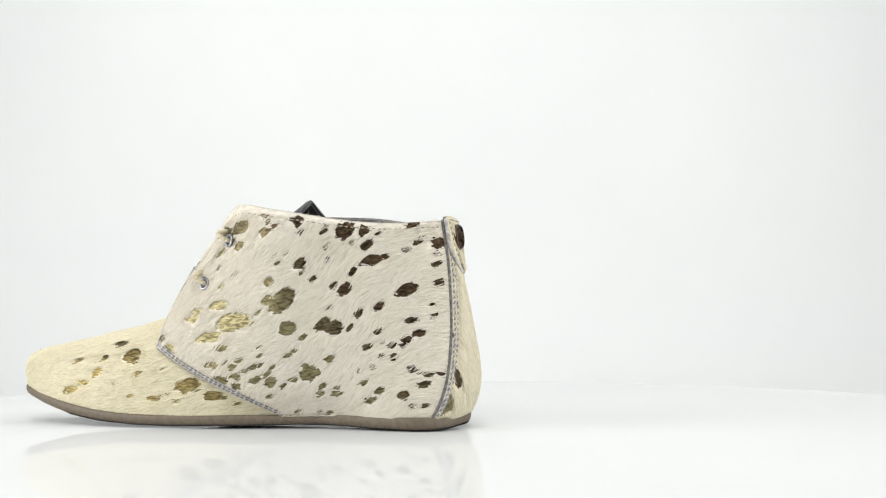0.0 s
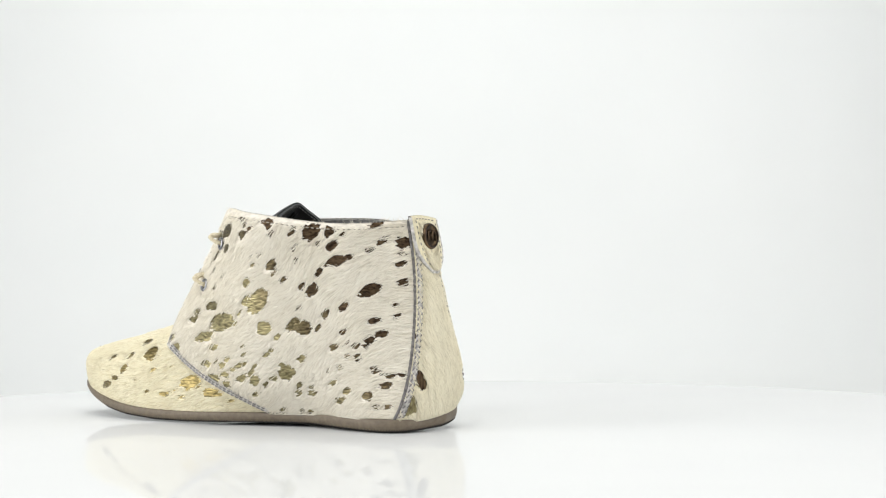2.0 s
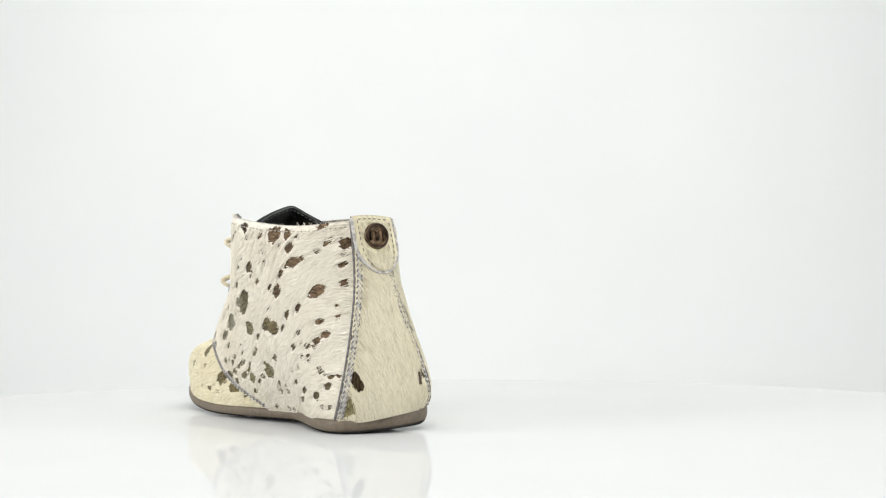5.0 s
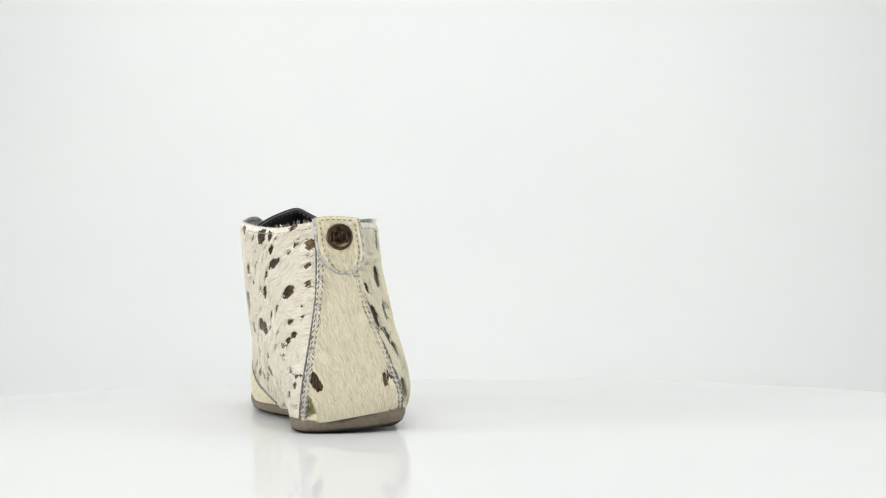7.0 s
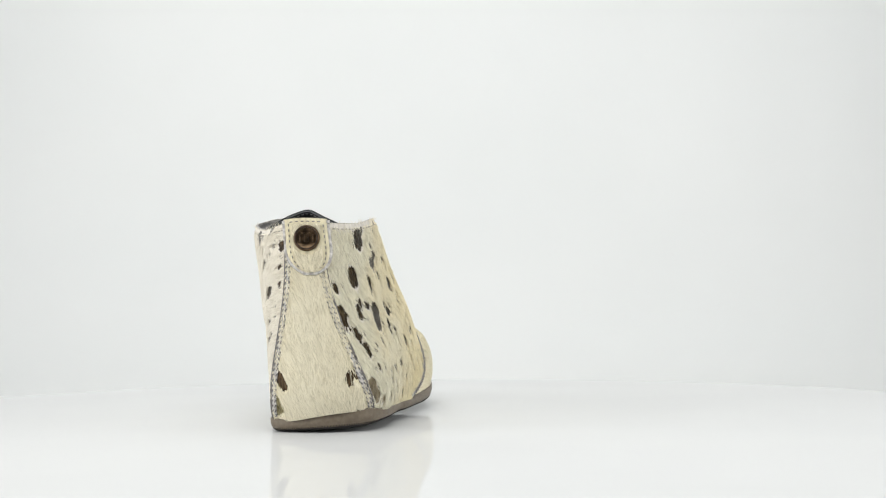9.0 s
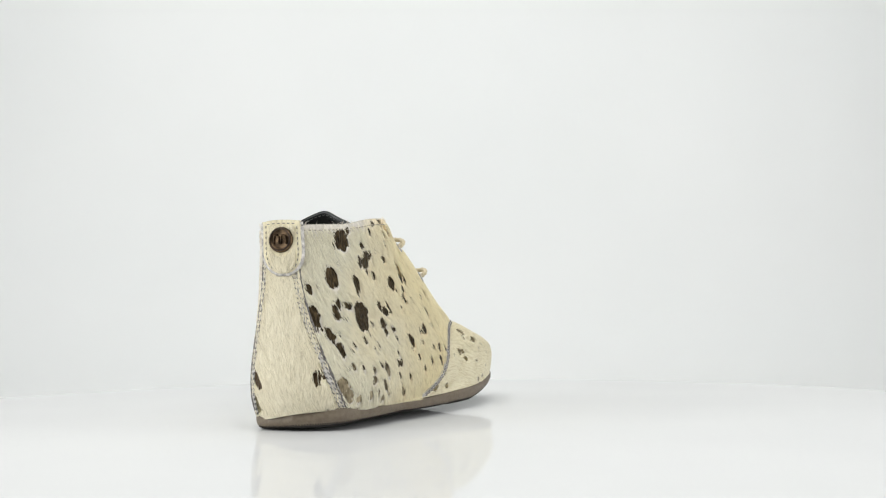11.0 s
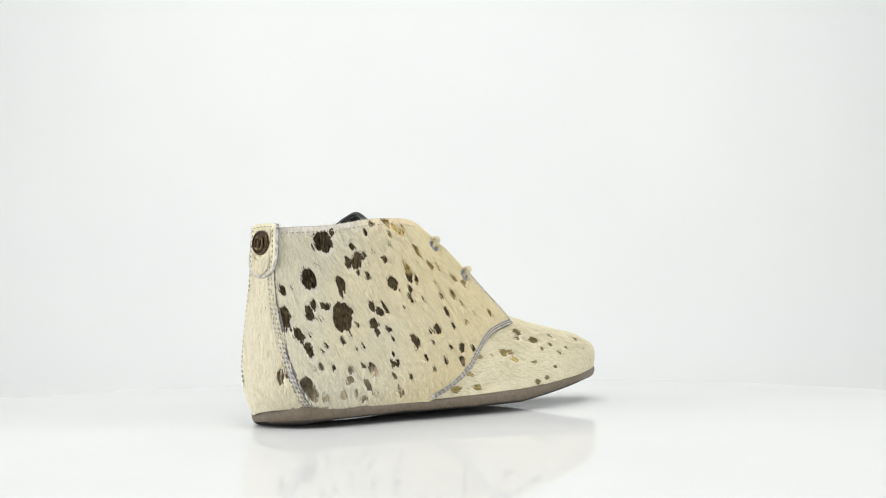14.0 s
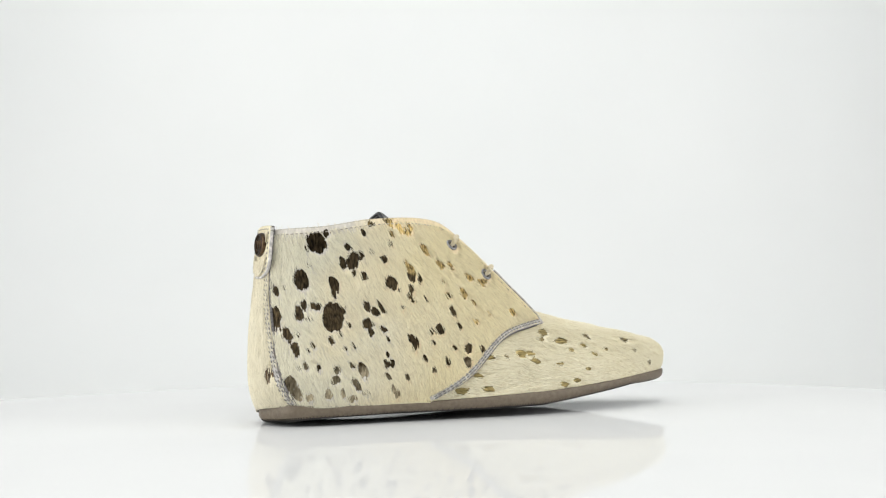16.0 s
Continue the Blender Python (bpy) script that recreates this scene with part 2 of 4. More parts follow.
slab("floor", (-2.1, -2.1, -0.82), (2.1, 2.1, -0.75), WALL, "dim grey studio floor below the white table")
slab("ceiling", (-2.1, -2.1, 2.0), (2.1, 2.1, 2.06), WALL, "dim grey studio ceiling above the softboxes")
slab("wall_south", (-2.1, -2.16, -0.75), (2.1, -2.1, 2.0), WALL, "dim grey studio wall behind the camera")
slab("wall_north", (-2.1, 2.1, -0.75), (2.1, 2.16, 2.0), WALL, "dim grey studio wall behind the backdrop")
slab("wall_west", (-2.16, -2.1, -0.75), (-2.1, 2.1, 2.0), WALL, "dim grey studio side wall")
slab("wall_east", (2.1, -2.1, -0.75), (2.16, 2.1, 2.0), WALL, "dim grey studio side wall")


def backdrop():
    """A seamless paper sheet that rises in a wide sweep behind the turntable, with shallow waves in it."""
    prof = [(-0.55, -0.034)] + [(y, -0.034) for y in np.linspace(-0.4, 0.72, 12)]
    prof += [(0.72 + 0.42 * math.sin(a), -0.034 + 0.42 * (1 - math.cos(a))) for a in np.linspace(0.08, math.pi / 2, 18)]
    prof += [(1.14, z) for z in np.linspace(0.45, 1.75, 14)]
    prof = np.array(prof)
    xs = np.linspace(-1.7, 1.7, 60)
    g = np.zeros((len(xs), len(prof), 3))
    g[..., 0] = xs[:, None]
    bend = 0.22 * (np.abs(xs) / 1.7) ** 2.4
    up = np.clip(prof[:, 1], 0, 1)
    g[..., 1] = prof[None, :, 0] - bend[:, None] * up[None] + 0.012 * np.sin(xs * 3.1 + 0.6)[:, None] * up[None]
    g[..., 2] = prof[None, :, 1]
    n = outward(g, (0, -0.4, 1))
    ob = shell("backdrop", g, n, 0.003, [PAPER, PAPER], None)
    return tagged(ob, "seamless white paper sweep behind the turntable", kind="structure")


backdrop()


def lathe(profile, steps, mat, name, parent, label="", at=None, closed=False):
    """A turned body from (radius, height) pairs."""
    bm = bmesh.new()
    rings = []
    for r, z in profile:
        rings.append([bm.verts.new((r * math.cos(2 * math.pi * k / steps), r * math.sin(2 * math.pi * k / steps), z)) for k in range(steps)])
    for a, b in zip(rings, rings[1:]):
        for k in range(steps):
            bm.faces.new((a[k], a[(k + 1) % steps], b[(k + 1) % steps], b[k]))
    if closed:
        for k in range(steps):
            bm.faces.new((rings[-1][k], rings[-1][(k + 1) % steps], rings[0][(k + 1) % steps], rings[0][k]))
    else:
        bm.faces.new(rings[-1])
        bm.faces.new(rings[0][::-1])
    if at is not None:
        bm.transform(at)
    return part(name, bm, mat, parent, label)


turntable = tagged(new("turntable"), "round white gloss acrylic turntable under the boot", "turntable")
lathe([(0.356, -0.012), (0.356, -0.0005), (0.356, 0.0), (0.355, 0.0), (0.354, 0.0), (0.2, 0.0), (0.02, 0.0)], 192, ACRYLIC, "disc", turntable).data.shade_flat()
lathe([(0.3575, -0.012), (0.3592, -0.0110), (0.36, -0.009), (0.36, -0.006), (0.3596, -0.0042), (0.3582, -0.0032), (0.3562, -0.003), (0.3562, -0.012)], 192,
      RIM, "disc_rim", turntable, "satin white rounded rim", closed=True)
lathe([(0.12, -0.0325), (0.12, -0.014), (0.118, -0.0122)], 64, ACRYLIC, "base", turntable)

# ---- the boot: millimetres from the heel's back, x to the toe, y to the outer side, z up ----
AXIS = np.array([60.4, -18.5, 0.0])
boot = tagged(new("ankle_boot"), "cream hair-on hide ankle boot flecked with bronze foil", "boot")

QUARTER_L = [
    [(17, 27.2, 6.8), (9.3, 26.4, 26), (8.8, 20.4, 65), (12.5, 20, 101)],
    [(27, 28, 8), (22, 29.5, 29), (20, 27, 66), (22, 27.5, 100)],
    [(38, 28.5, 8), (36, 32, 30), (36, 33.5, 66), (38, 34, 99.7)],
    [(50, 26, 8), (50, 33, 30), (54, 38, 66), (58, 42, 101.6)],
    [(60, 23.5, 8), (63, 34, 30), (71, 42.5, 67), (79, 48, 105.2)],
    [(68, 22.5, 8), (75, 34.5, 30), (87, 44.5, 66), (97, 45.5, 108.5)],
    [(75, 22.5, 8), (85, 35.5, 29), (101, 43, 64), (112, 37.5, 110.5)],
    [(81, 23, 8), (95, 36, 28), (114, 39.5, 58), (125, 30, 101)],
    [(86, 24, 8), (105, 36.5, 25), (128, 37, 50), (142, 26, 80)],
    [(91, 25.2, 8), (114, 36.5, 23), (139, 35.5, 40), (154, 29, 57)],
    [(94, 26, 8), (119, 36, 20), (143, 35.5, 32), (158.5, 33, 41.5)],
]
QUARTER_R = [
    [(16, -21.8, 11.2), (8.3, -18.2, 26), (8.4, -2.8, 66), (12.2, 1.6, 100.8)],
    [(27, -26, 8), (20, -25, 28), (20, -11.8, 66), (21, -8, 101.2)],
    [(38, -27.5, 8), (34, -28.5, 28), (34, -18, 67), (36, -14.5, 102.3)],
    [(49, -28.5, 8), (49, -30, 29), (52, -21.5, 68), (54, -17.5, 105.4)],
    [(58, -29, 8), (62, -31.3, 29), (70, -26, 69), (74, -17.3, 107.3)],
    [(65, -30, 8), (73, -33.2, 29.5), (85, -28.5, 67.5), (93.5, -10.5, 107.7)],
    [(70, -31, 8), (81, -35.2, 29.5), (97, -29.5, 66), (109.5, -3, 105.3)],
    [(74, -32, 8), (89, -37, 29), (107, -30.5, 62), (121, -8, 94.5)],
    [(77.5, -33, 8), (96, -38.5, 27.5), (116, -31.5, 55), (136, -14, 78.5)],
    [(81, -34, 8), (102, -39.5, 26), (123.5, -32.5, 48.5), (151.5, -20, 61.5)],
    [(83.5, -34.5, 8), (106.5, -40.5, 25), (128, -35, 42.5), (158.5, -26, 50)],
]
HEEL = [
    [(17, 27.2, 6.8), (9.3, 26.4, 26), (8.8, 20.4, 65), (12.5, 20, 101)],
    [(9.3, 16, 6.6), (4.6, 17, 26.5), (6.1, 14.9, 65), (12.3, 15.5, 102)],
    [(5.2, 2, 9.2), (1.4, 3, 27.5), (6, 6, 65), (12.8, 10, 102.5)],
    [(9.5, -13, 10.8), (3.6, -9, 27), (6.8, 1.4, 65), (12.6, 5.6, 102)],
    [(16, -21.8, 11.2), (8.3, -18.2, 26), (8.4, -2.8, 66), (12.2, 1.6, 100.8)],
]
VAMP_L = [
    [(80, 21.5, 8.3), (105, 33, 18), (138, 30, 36), (148, 4, 63)],
    [(96, 26, 8.6), (119, 34, 20), (148, 29, 41), (159, 3, 60)],
    [(112, 30, 8.8), (133, 35, 21), (155, 28.5, 44), (168, 2, 57.5)],
    [(130, 33, 9), (147, 35.5, 22), (166, 27.5, 43), (178, 0, 55)],
    [(150, 34.5, 9.5), (163, 35.5, 23), (180, 26.5, 41), (190, -1, 52)],
    [(172, 34, 10.8), (180, 34, 24), (195, 25, 39.5), (203, -2, 49.5)],
    [(195, 31.5, 13.2), (198, 31.5, 25), (208, 23.5, 38), (215, -2.5, 47)],
    [(215, 26, 15.8), (216, 26.5, 26), (221, 20, 37.5), (226, -2.5, 45)],
    [(232, 18.5, 18), (233, 19.5, 28), (234, 15, 37), (236, -2.5, 43)],
    [(245, 10.5, 20), (246, 11.5, 29), (244.5, 9, 36.5), (242.5, -2.5, 41.5)],
    [(252.5, 4, 21.5), (254, 4, 30), (251.5, 3, 36.5), (247, -2.5, 40.5)],
    [(254.5, -2.5, 21.5), (256.5, -2.5, 30), (253.5, -2.5, 36.5), (248, -2.5, 40)],
]
WIDE_B = (-29.5, -35, -38, -40.5, -41.5, -40.5, -37, -31.5, -23.5, -15.5, -9, -2.5)
WIDE_2 = (-31, -32, -34.5, -35.5, -35, -33.5, -31, -27, -20, -13, -7.5, -2.5)
VAMP_R = [[(b[0], wb, b[2]), (m[0], wb - 0.6, m[2]), (u[0], w2, u[2] + 1.5 * (i < 8)), t]
          for i, ((b, m, u, t), wb, w2) in enumerate(zip(VAMP_L, WIDE_B, WIDE_2))]
VAMP_R[0] = [(66, -29, 8.3), (89, -36, 21), (112, -30.5, 45), (148, 4, 63)]
VAMP_R[1] = [(90, -34.5, 8.6), (113, -39, 21.5), (138, -33.5, 43), (159, 3, 60)]


def feather(x, inner):
    """Height of the line where the upper meets the sole; the inner side stands higher, as the boot leans out."""
    if inner:
        return float(np.interp(x, [0, 10, 16, 27, 50, 86, 120, 150, 181, 214, 235, 247, 256], [9, 10.8, 11.2, 10.0, 10.4, 10.7, 12.1, 13.6, 15.8, 19.0, 20.4, 21, 21.5]))
    return float(np.interp(x, [0, 17, 25, 50, 107, 140, 170, 193, 217, 235, 247, 256], [7, 6.8, 6.4, 7.4, 7.6, 7.2, 7.8, 9.6, 13.2, 16.8, 19.4, 21.5]))


for panel, inner in ((QUARTER_L, False), (VAMP_L, False), (QUARTER_R, True), (VAMP_R, True)):
    for row in panel:
        row[0] = (row[0][0], row[0][1], feather(row[0][0], inner))


def boot_grid(ctrl, ns, nv):
    return surface(np.asarray(ctrl, float) - AXIS, ns, nv)


GRIDS = {
    "quarter_l": boot_grid(QUARTER_L, 190, 130),
    "quarter_r": boot_grid(QUARTER_R, 190, 130),
    "heel": boot_grid(HEEL, 76, 120),
    "vamp_l": boot_grid(VAMP_L, 200, 90),
    "vamp_r": boot_grid(VAMP_R, 200, 90),
}
SIDE = {"quarter_l": (0, 1, 0), "quarter_r": (0, -1, 0), "heel": (-1, 0, 0), "vamp_l": (0, 1, 0.5), "vamp_r": (0, -1, 0.5)}
NORMAL = {k: outward(g, SIDE[k]) for k, g in GRIDS.items()}


def wavy(g, n, amount, scale, seed):
    """Slow unevenness of the skin."""
    f = np.array([[noise.noise(Vector(p) * scale + Vector((seed, 0, 0))) for p in row[::4]] for row in g[::4]])
    i = np.minimum(np.arange(g.shape[0]) // 4, f.shape[0] - 2)
    u = (np.arange(g.shape[0]) / 4 - i)[:, None]
    f = f[i] * (1 - u) + f[i + 1] * u
    j = np.minimum(np.arange(g.shape[1]) // 4, f.shape[1] - 2)
    w = (np.arange(g.shape[1]) / 4 - j)[None, :]
    f = f[:, j] * (1 - w) + f[:, j + 1] * w
    return g + n * (f * amount)[..., None]


def foil_field(g, spots, across=0):
    """Distance in millimetres to the nearest fleck: (along, up, long radius, short radius, turn in degrees)."""
    x = g[..., across] * 1000 + AXIS[across]
    z = g[..., 2] * 1000
    flat = [Vector(p) for p in g.reshape(-1, 3)]
    x = x + np.array([1.1 * noise.noise(p * 330.0) + 0.7 * noise.noise(p * 760.0) for p in flat]).reshape(x.shape)
    z = z + np.array([0.8 * noise.noise(p * 330.0 + Vector((9, 4, 2))) + 0.6 * noise.noise(p * 760.0 + Vector((5, 1, 2))) for p in flat]).reshape(x.shape)
    best = np.full(x.shape, 9.0)
    for cx, cz, a, b, turn in spots:
        c, s = math.cos(radians(turn)), math.sin(radians(turn))
        u, w = (x - cx) * c + (z - cz) * s, -(x - cx) * s + (z - cz) * c
        grow = 0.3 if b > 1.1 else 0.75
        a, b = a + grow, b + grow
        best = np.minimum(best, (np.sqrt((u / a) ** 2 + (w / b) ** 2) - 1) * min(a, b))
    return np.clip(best, -9, 9)


FLECKS = {"quarter_l": [], "quarter_r": [], "vamp_l": [], "vamp_r": [], "heel": []}
FLECKS["quarter_l"] += [(64.0, 96.4, 2.6, 1.5, -53), (55.1, 96.1, 4.6, 3.4, -45), (46.8, 95.8, 2.7, 2.0, -38), (45.3, 89.2, 3.3, 2.2, -37), (63.7, 88.7, 1.7, 0.9, -63), (63.1, 83.4, 1.9, 1.3, -50), (43.1, 82.2, 6.0, 2.2, -13), (36.9, 83.5, 1.3, 0.9, 3), (52.0, 76.8, 2.7, 1.8, -41), (70.0, 73.4, 1.8, 1.1, -48), (60.9, 70.7, 1.8, 1.4, -6), (56.0, 68.5, 3.7, 2.9, -35), (39.9, 60.6, 3.0, 1.9, -47), (27.5, 67.7, 5.3, 3.0, -25), (21.9, 91.1, 2.7, 1.5, -45), (25.1, 98.9, 2.7, 1.6, -20), (27.5, 86.8, 1.4, 0.9, -20), (13.8, 89.9, 3.4, 2.4, -79)]
FLECKS["quarter_l"] += [(14.7, 79.9, 1.6, 1.1, -13), (13.4, 71.2, 2.3, 2.1, 77), (16.2, 60.6, 1.6, 1.2, -9), (63.7, 60.0, 1.6, 0.7, -33), (50.0, 57.6, 2.0, 1.7, -32), (51.7, 90.8, 1.1, 0.7, -55), (39.8, 94.0, 0.9, 0.6, 4), (14.4, 85.0, 1.0, 0.5, -13), (67.3, 52.3, 4.2, 2.4, -37), (61.8, 50.3, 4.2, 3.4, -20), (54.5, 50.2, 2.4, 1.7, -43), (49.8, 56.9, 2.1, 1.5, -44), (25.6, 53.2, 2.6, 2.0, -18), (41.0, 48.5, 2.3, 1.4, -15), (15.5, 55.0, 1.6, 0.9, -9), (22.0, 47.0, 3.0, 2.0, -13), (27.9, 44.4, 2.4, 1.4, -18), (34.7, 41.8, 2.0, 0.9, -9)]
FLECKS["quarter_l"] += [(29.3, 41.3, 1.7, 0.7, -9), (39.0, 43.1, 1.0, 0.5, -1), (46.7, 40.9, 2.8, 1.1, -20), (39.5, 36.7, 2.4, 1.2, -6), (33.6, 36.9, 1.6, 0.7, -1), (33.5, 34.7, 1.0, 0.5, -2), (65.0, 35.8, 3.0, 1.8, -34), (75.5, 28.7, 5.3, 3.5, -22), (77.7, 32.4, 1.5, 0.9, -14), (44.5, 31.6, 1.8, 1.1, -5), (51.3, 29.8, 1.3, 0.7, -6), (25.6, 31.3, 1.4, 0.7, -1), (24.2, 29.4, 2.1, 0.9, 8), (18.8, 27.7, 2.5, 1.1, 4), (12.2, 27.7, 1.9, 1.4, -5), (49.4, 23.9, 3.0, 1.4, -11), (20.4, 22.8, 3.8, 1.8, -14), (41.3, 20.2, 3.0, 1.8, -12)]
FLECKS["quarter_l"] += [(63.2, 21.4, 2.6, 1.2, -15), (63.9, 18.3, 3.7, 1.3, -7), (70.2, 22.7, 2.8, 1.4, -19), (72.1, 18.8, 2.0, 0.9, -10), (47.0, 15.4, 3.8, 1.7, -16), (30.1, 17.8, 2.9, 2.3, -17), (25.7, 13.2, 1.7, 1.3, -16), (19.6, 13.0, 1.7, 1.0, -18), (74.4, 9.5, 1.6, 0.6, -9), (70.0, 9.4, 1.8, 0.6, -6), (85.4, 9.9, 1.4, 0.6, -9), (108.8, 99.6, 6.7, 3.1, -10), (93.8, 103.9, 2.3, 0.9, 4), (91.3, 101.1, 1.4, 0.8, -32), (93.1, 96.6, 3.4, 1.7, -1), (87.5, 98.9, 2.1, 1.0, -34), (76.2, 101.8, 2.9, 1.3, -13), (75.9, 99.6, 2.1, 1.3, -55)]
FLECKS["quarter_l"] += [(75.2, 95.7, 1.3, 1.1, -5), (119.0, 97.7, 5.9, 2.3, -7), (113.4, 92.8, 2.5, 0.8, 5), (109.3, 90.6, 4.0, 1.9, -8), (122.9, 87.7, 4.3, 1.4, -15), (76.2, 80.9, 3.7, 2.6, -39), (87.1, 81.0, 1.6, 1.0, -30), (83.3, 85.9, 1.1, 0.6, -37), (88.1, 85.0, 1.3, 0.6, -39), (97.2, 85.9, 0.9, 0.7, -88), (141.4, 81.6, 5.0, 1.8, -17), (112.0, 76.8, 3.0, 1.3, -10), (135.4, 78.7, 1.9, 0.6, 4), (122.6, 80.3, 1.9, 0.8, -11), (136.8, 73.9, 1.9, 0.6, 5), (121.0, 71.0, 1.9, 0.8, -2), (92.1, 72.6, 2.9, 2.3, -27), (85.8, 63.6, 8.3, 4.4, -39)]
FLECKS["quarter_l"] += [(93.5, 64.2, 3.2, 1.8, -30), (70.0, 73.4, 1.7, 1.4, -50), (74.4, 77.2, 1.6, 0.8, -48), (135.1, 59.1, 3.9, 1.4, 3), (122.1, 61.8, 6.8, 2.1, 4), (98.8, 57.7, 1.9, 0.8, -24), (113.0, 53.6, 10.1, 4.5, -8), (137.8, 55.1, 4.7, 1.8, 3), (127.4, 46.1, 8.1, 2.5, -4), (119.5, 41.1, 3.6, 1.5, -1), (155.3, 45.9, 2.8, 1.4, 6), (151.3, 40.7, 4.2, 2.3, -1), (84.0, 50.4, 4.9, 3.1, -9), (77.4, 45.7, 2.4, 1.6, -13), (82.0, 39.4, 2.1, 1.3, -10), (85.6, 36.8, 1.7, 0.8, -6), (99.0, 37.3, 1.6, 0.8, -5), (100.1, 41.2, 1.4, 0.6, -3)]
FLECKS["quarter_l"] += [(110.5, 35.4, 2.7, 1.5, -33), (118.5, 34.2, 1.9, 1.3, -9), (114.3, 31.7, 2.1, 1.0, -4), (126.0, 32.8, 4.1, 1.5, -2), (104.8, 31.5, 1.8, 0.8, -3), (108.6, 29.9, 1.3, 0.8, -6), (100.3, 32.9, 2.3, 0.9, -3), (97.5, 28.2, 2.5, 1.3, -27), (103.4, 25.3, 3.3, 1.7, -14), (95.8, 24.3, 3.2, 2.3, -27), (94.0, 31.8, 1.6, 0.7, -7), (84.8, 25.3, 2.2, 1.0, -8), (90.1, 22.8, 2.0, 1.3, -36), (102.1, 52.6, 1.6, 0.9, -5), (98.8, 57.7, 1.6, 0.9, -25), (89.3, 58.6, 2.1, 0.9, -2), (122.0, 25.3, 5.4, 2.1, -3), (134.6, 28.0, 3.1, 1.0, -1)]
FLECKS["quarter_l"] += [(113.4, 22.2, 2.4, 1.1, -5), (113.0, 26.8, 3.0, 1.6, 22), (97.5, 17.7, 1.7, 0.9, -14)]
FLECKS["quarter_r"] += [(30.2, 93.7, 5.5, 4.2, -68), (34.8, 98.3, 1.6, 1.5, 90), (25.4, 90.8, 0.7, 0.6, 90), (45.8, 91.9, 1.9, 1.1, 90), (54.4, 98.8, 2.0, 1.3, -80), (58.1, 103.2, 2.0, 1.2, 1), (69.7, 98.4, 1.4, 0.9, -61), (68.4, 93.2, 1.2, 0.6, -73), (42.9, 82.9, 3.7, 1.9, -83), (48.2, 84.1, 5.1, 2.7, 78), (48.3, 77.6, 1.8, 1.3, 83), (52.6, 87.3, 2.7, 1.5, -67), (57.9, 89.0, 1.3, 1.2, 4), (53.3, 76.1, 1.7, 1.0, -66), (64.5, 84.7, 2.1, 1.8, 7), (66.9, 72.7, 3.5, 3.0, -40), (63.6, 70.5, 0.7, 0.5, 5), (78.0, 77.5, 4.5, 2.3, -87)]
FLECKS["quarter_r"] += [(75.7, 83.0, 1.2, 0.8, 4), (76.7, 68.7, 3.0, 1.4, 82), (75.3, 65.2, 1.8, 1.5, 15), (82.4, 73.6, 1.8, 0.6, 77), (82.3, 76.5, 0.7, 0.5, 3), (22.2, 74.6, 5.9, 3.1, -82), (37.8, 72.2, 4.3, 2.7, -72), (37.0, 66.7, 1.7, 1.2, -70), (11.2, 69.1, 1.9, 1.0, -79), (26.5, 81.7, 0.7, 0.6, 82), (15.1, 70.9, 0.4, 0.5, 13), (22.4, 61.6, 2.6, 1.6, -74), (19.9, 58.7, 2.9, 2.0, 78), (26.7, 61.0, 1.9, 1.3, -51), (28.8, 60.7, 1.6, 1.3, 11), (35.4, 58.5, 4.7, 4.1, 21), (53.5, 60.4, 2.9, 1.8, -70), (57.3, 57.7, 2.2, 1.4, -70)]
FLECKS["quarter_r"] += [(60.9, 58.9, 2.2, 1.4, -70), (70.8, 60.1, 1.7, 1.3, 7), (84.3, 63.7, 0.9, 0.8, 15), (96.3, 72.5, 1.7, 1.3, -85), (97.7, 65.5, 1.6, 0.9, 5), (59.2, 61.8, 0.9, 0.6, -70), (78.1, 62.8, 0.8, 0.5, 3), (70.7, 68.5, 0.6, 0.5, 12), (9.8, 57.9, 2.7, 1.9, 80), (96.5, 81.8, 2.1, 1.8, -65), (89.2, 90.1, 3.3, 2.0, -61), (75.1, 100.4, 1.4, 0.9, -36), (80.0, 99.7, 1.5, 0.9, -23), (82.2, 94.5, 0.9, 0.6, 7), (41.0, 58.4, 1.9, 0.9, 81), (35.3, 54.2, 6.3, 5.3, 68), (38.0, 46.0, 1.5, 1.3, 19), (43.1, 51.4, 1.7, 1.3, 9)]
FLECKS["quarter_r"] += [(52.8, 51.5, 2.9, 2.4, 19), (53.6, 47.2, 1.6, 1.1, 76), (60.3, 48.7, 2.0, 1.4, -69), (19.4, 56.8, 3.1, 2.0, 79), (24.1, 54.4, 1.1, 0.8, 11), (13.3, 46.9, 3.4, 2.1, -79), (17.6, 47.1, 0.8, 0.7, 42), (9.8, 54.1, 5.8, 1.8, 80), (15.6, 39.4, 3.1, 1.9, -84), (24.2, 41.4, 1.2, 0.8, 6), (21.2, 38.3, 0.8, 0.6, 13), (33.1, 43.3, 2.4, 1.7, -83), (39.8, 39.4, 0.9, 0.7, 10), (44.3, 40.5, 1.4, 0.9, 4), (75.0, 43.4, 2.9, 2.0, -29), (76.1, 39.5, 2.5, 1.4, 83), (89.8, 47.9, 2.9, 2.5, 17), (85.2, 47.0, 1.5, 0.8, 53)]
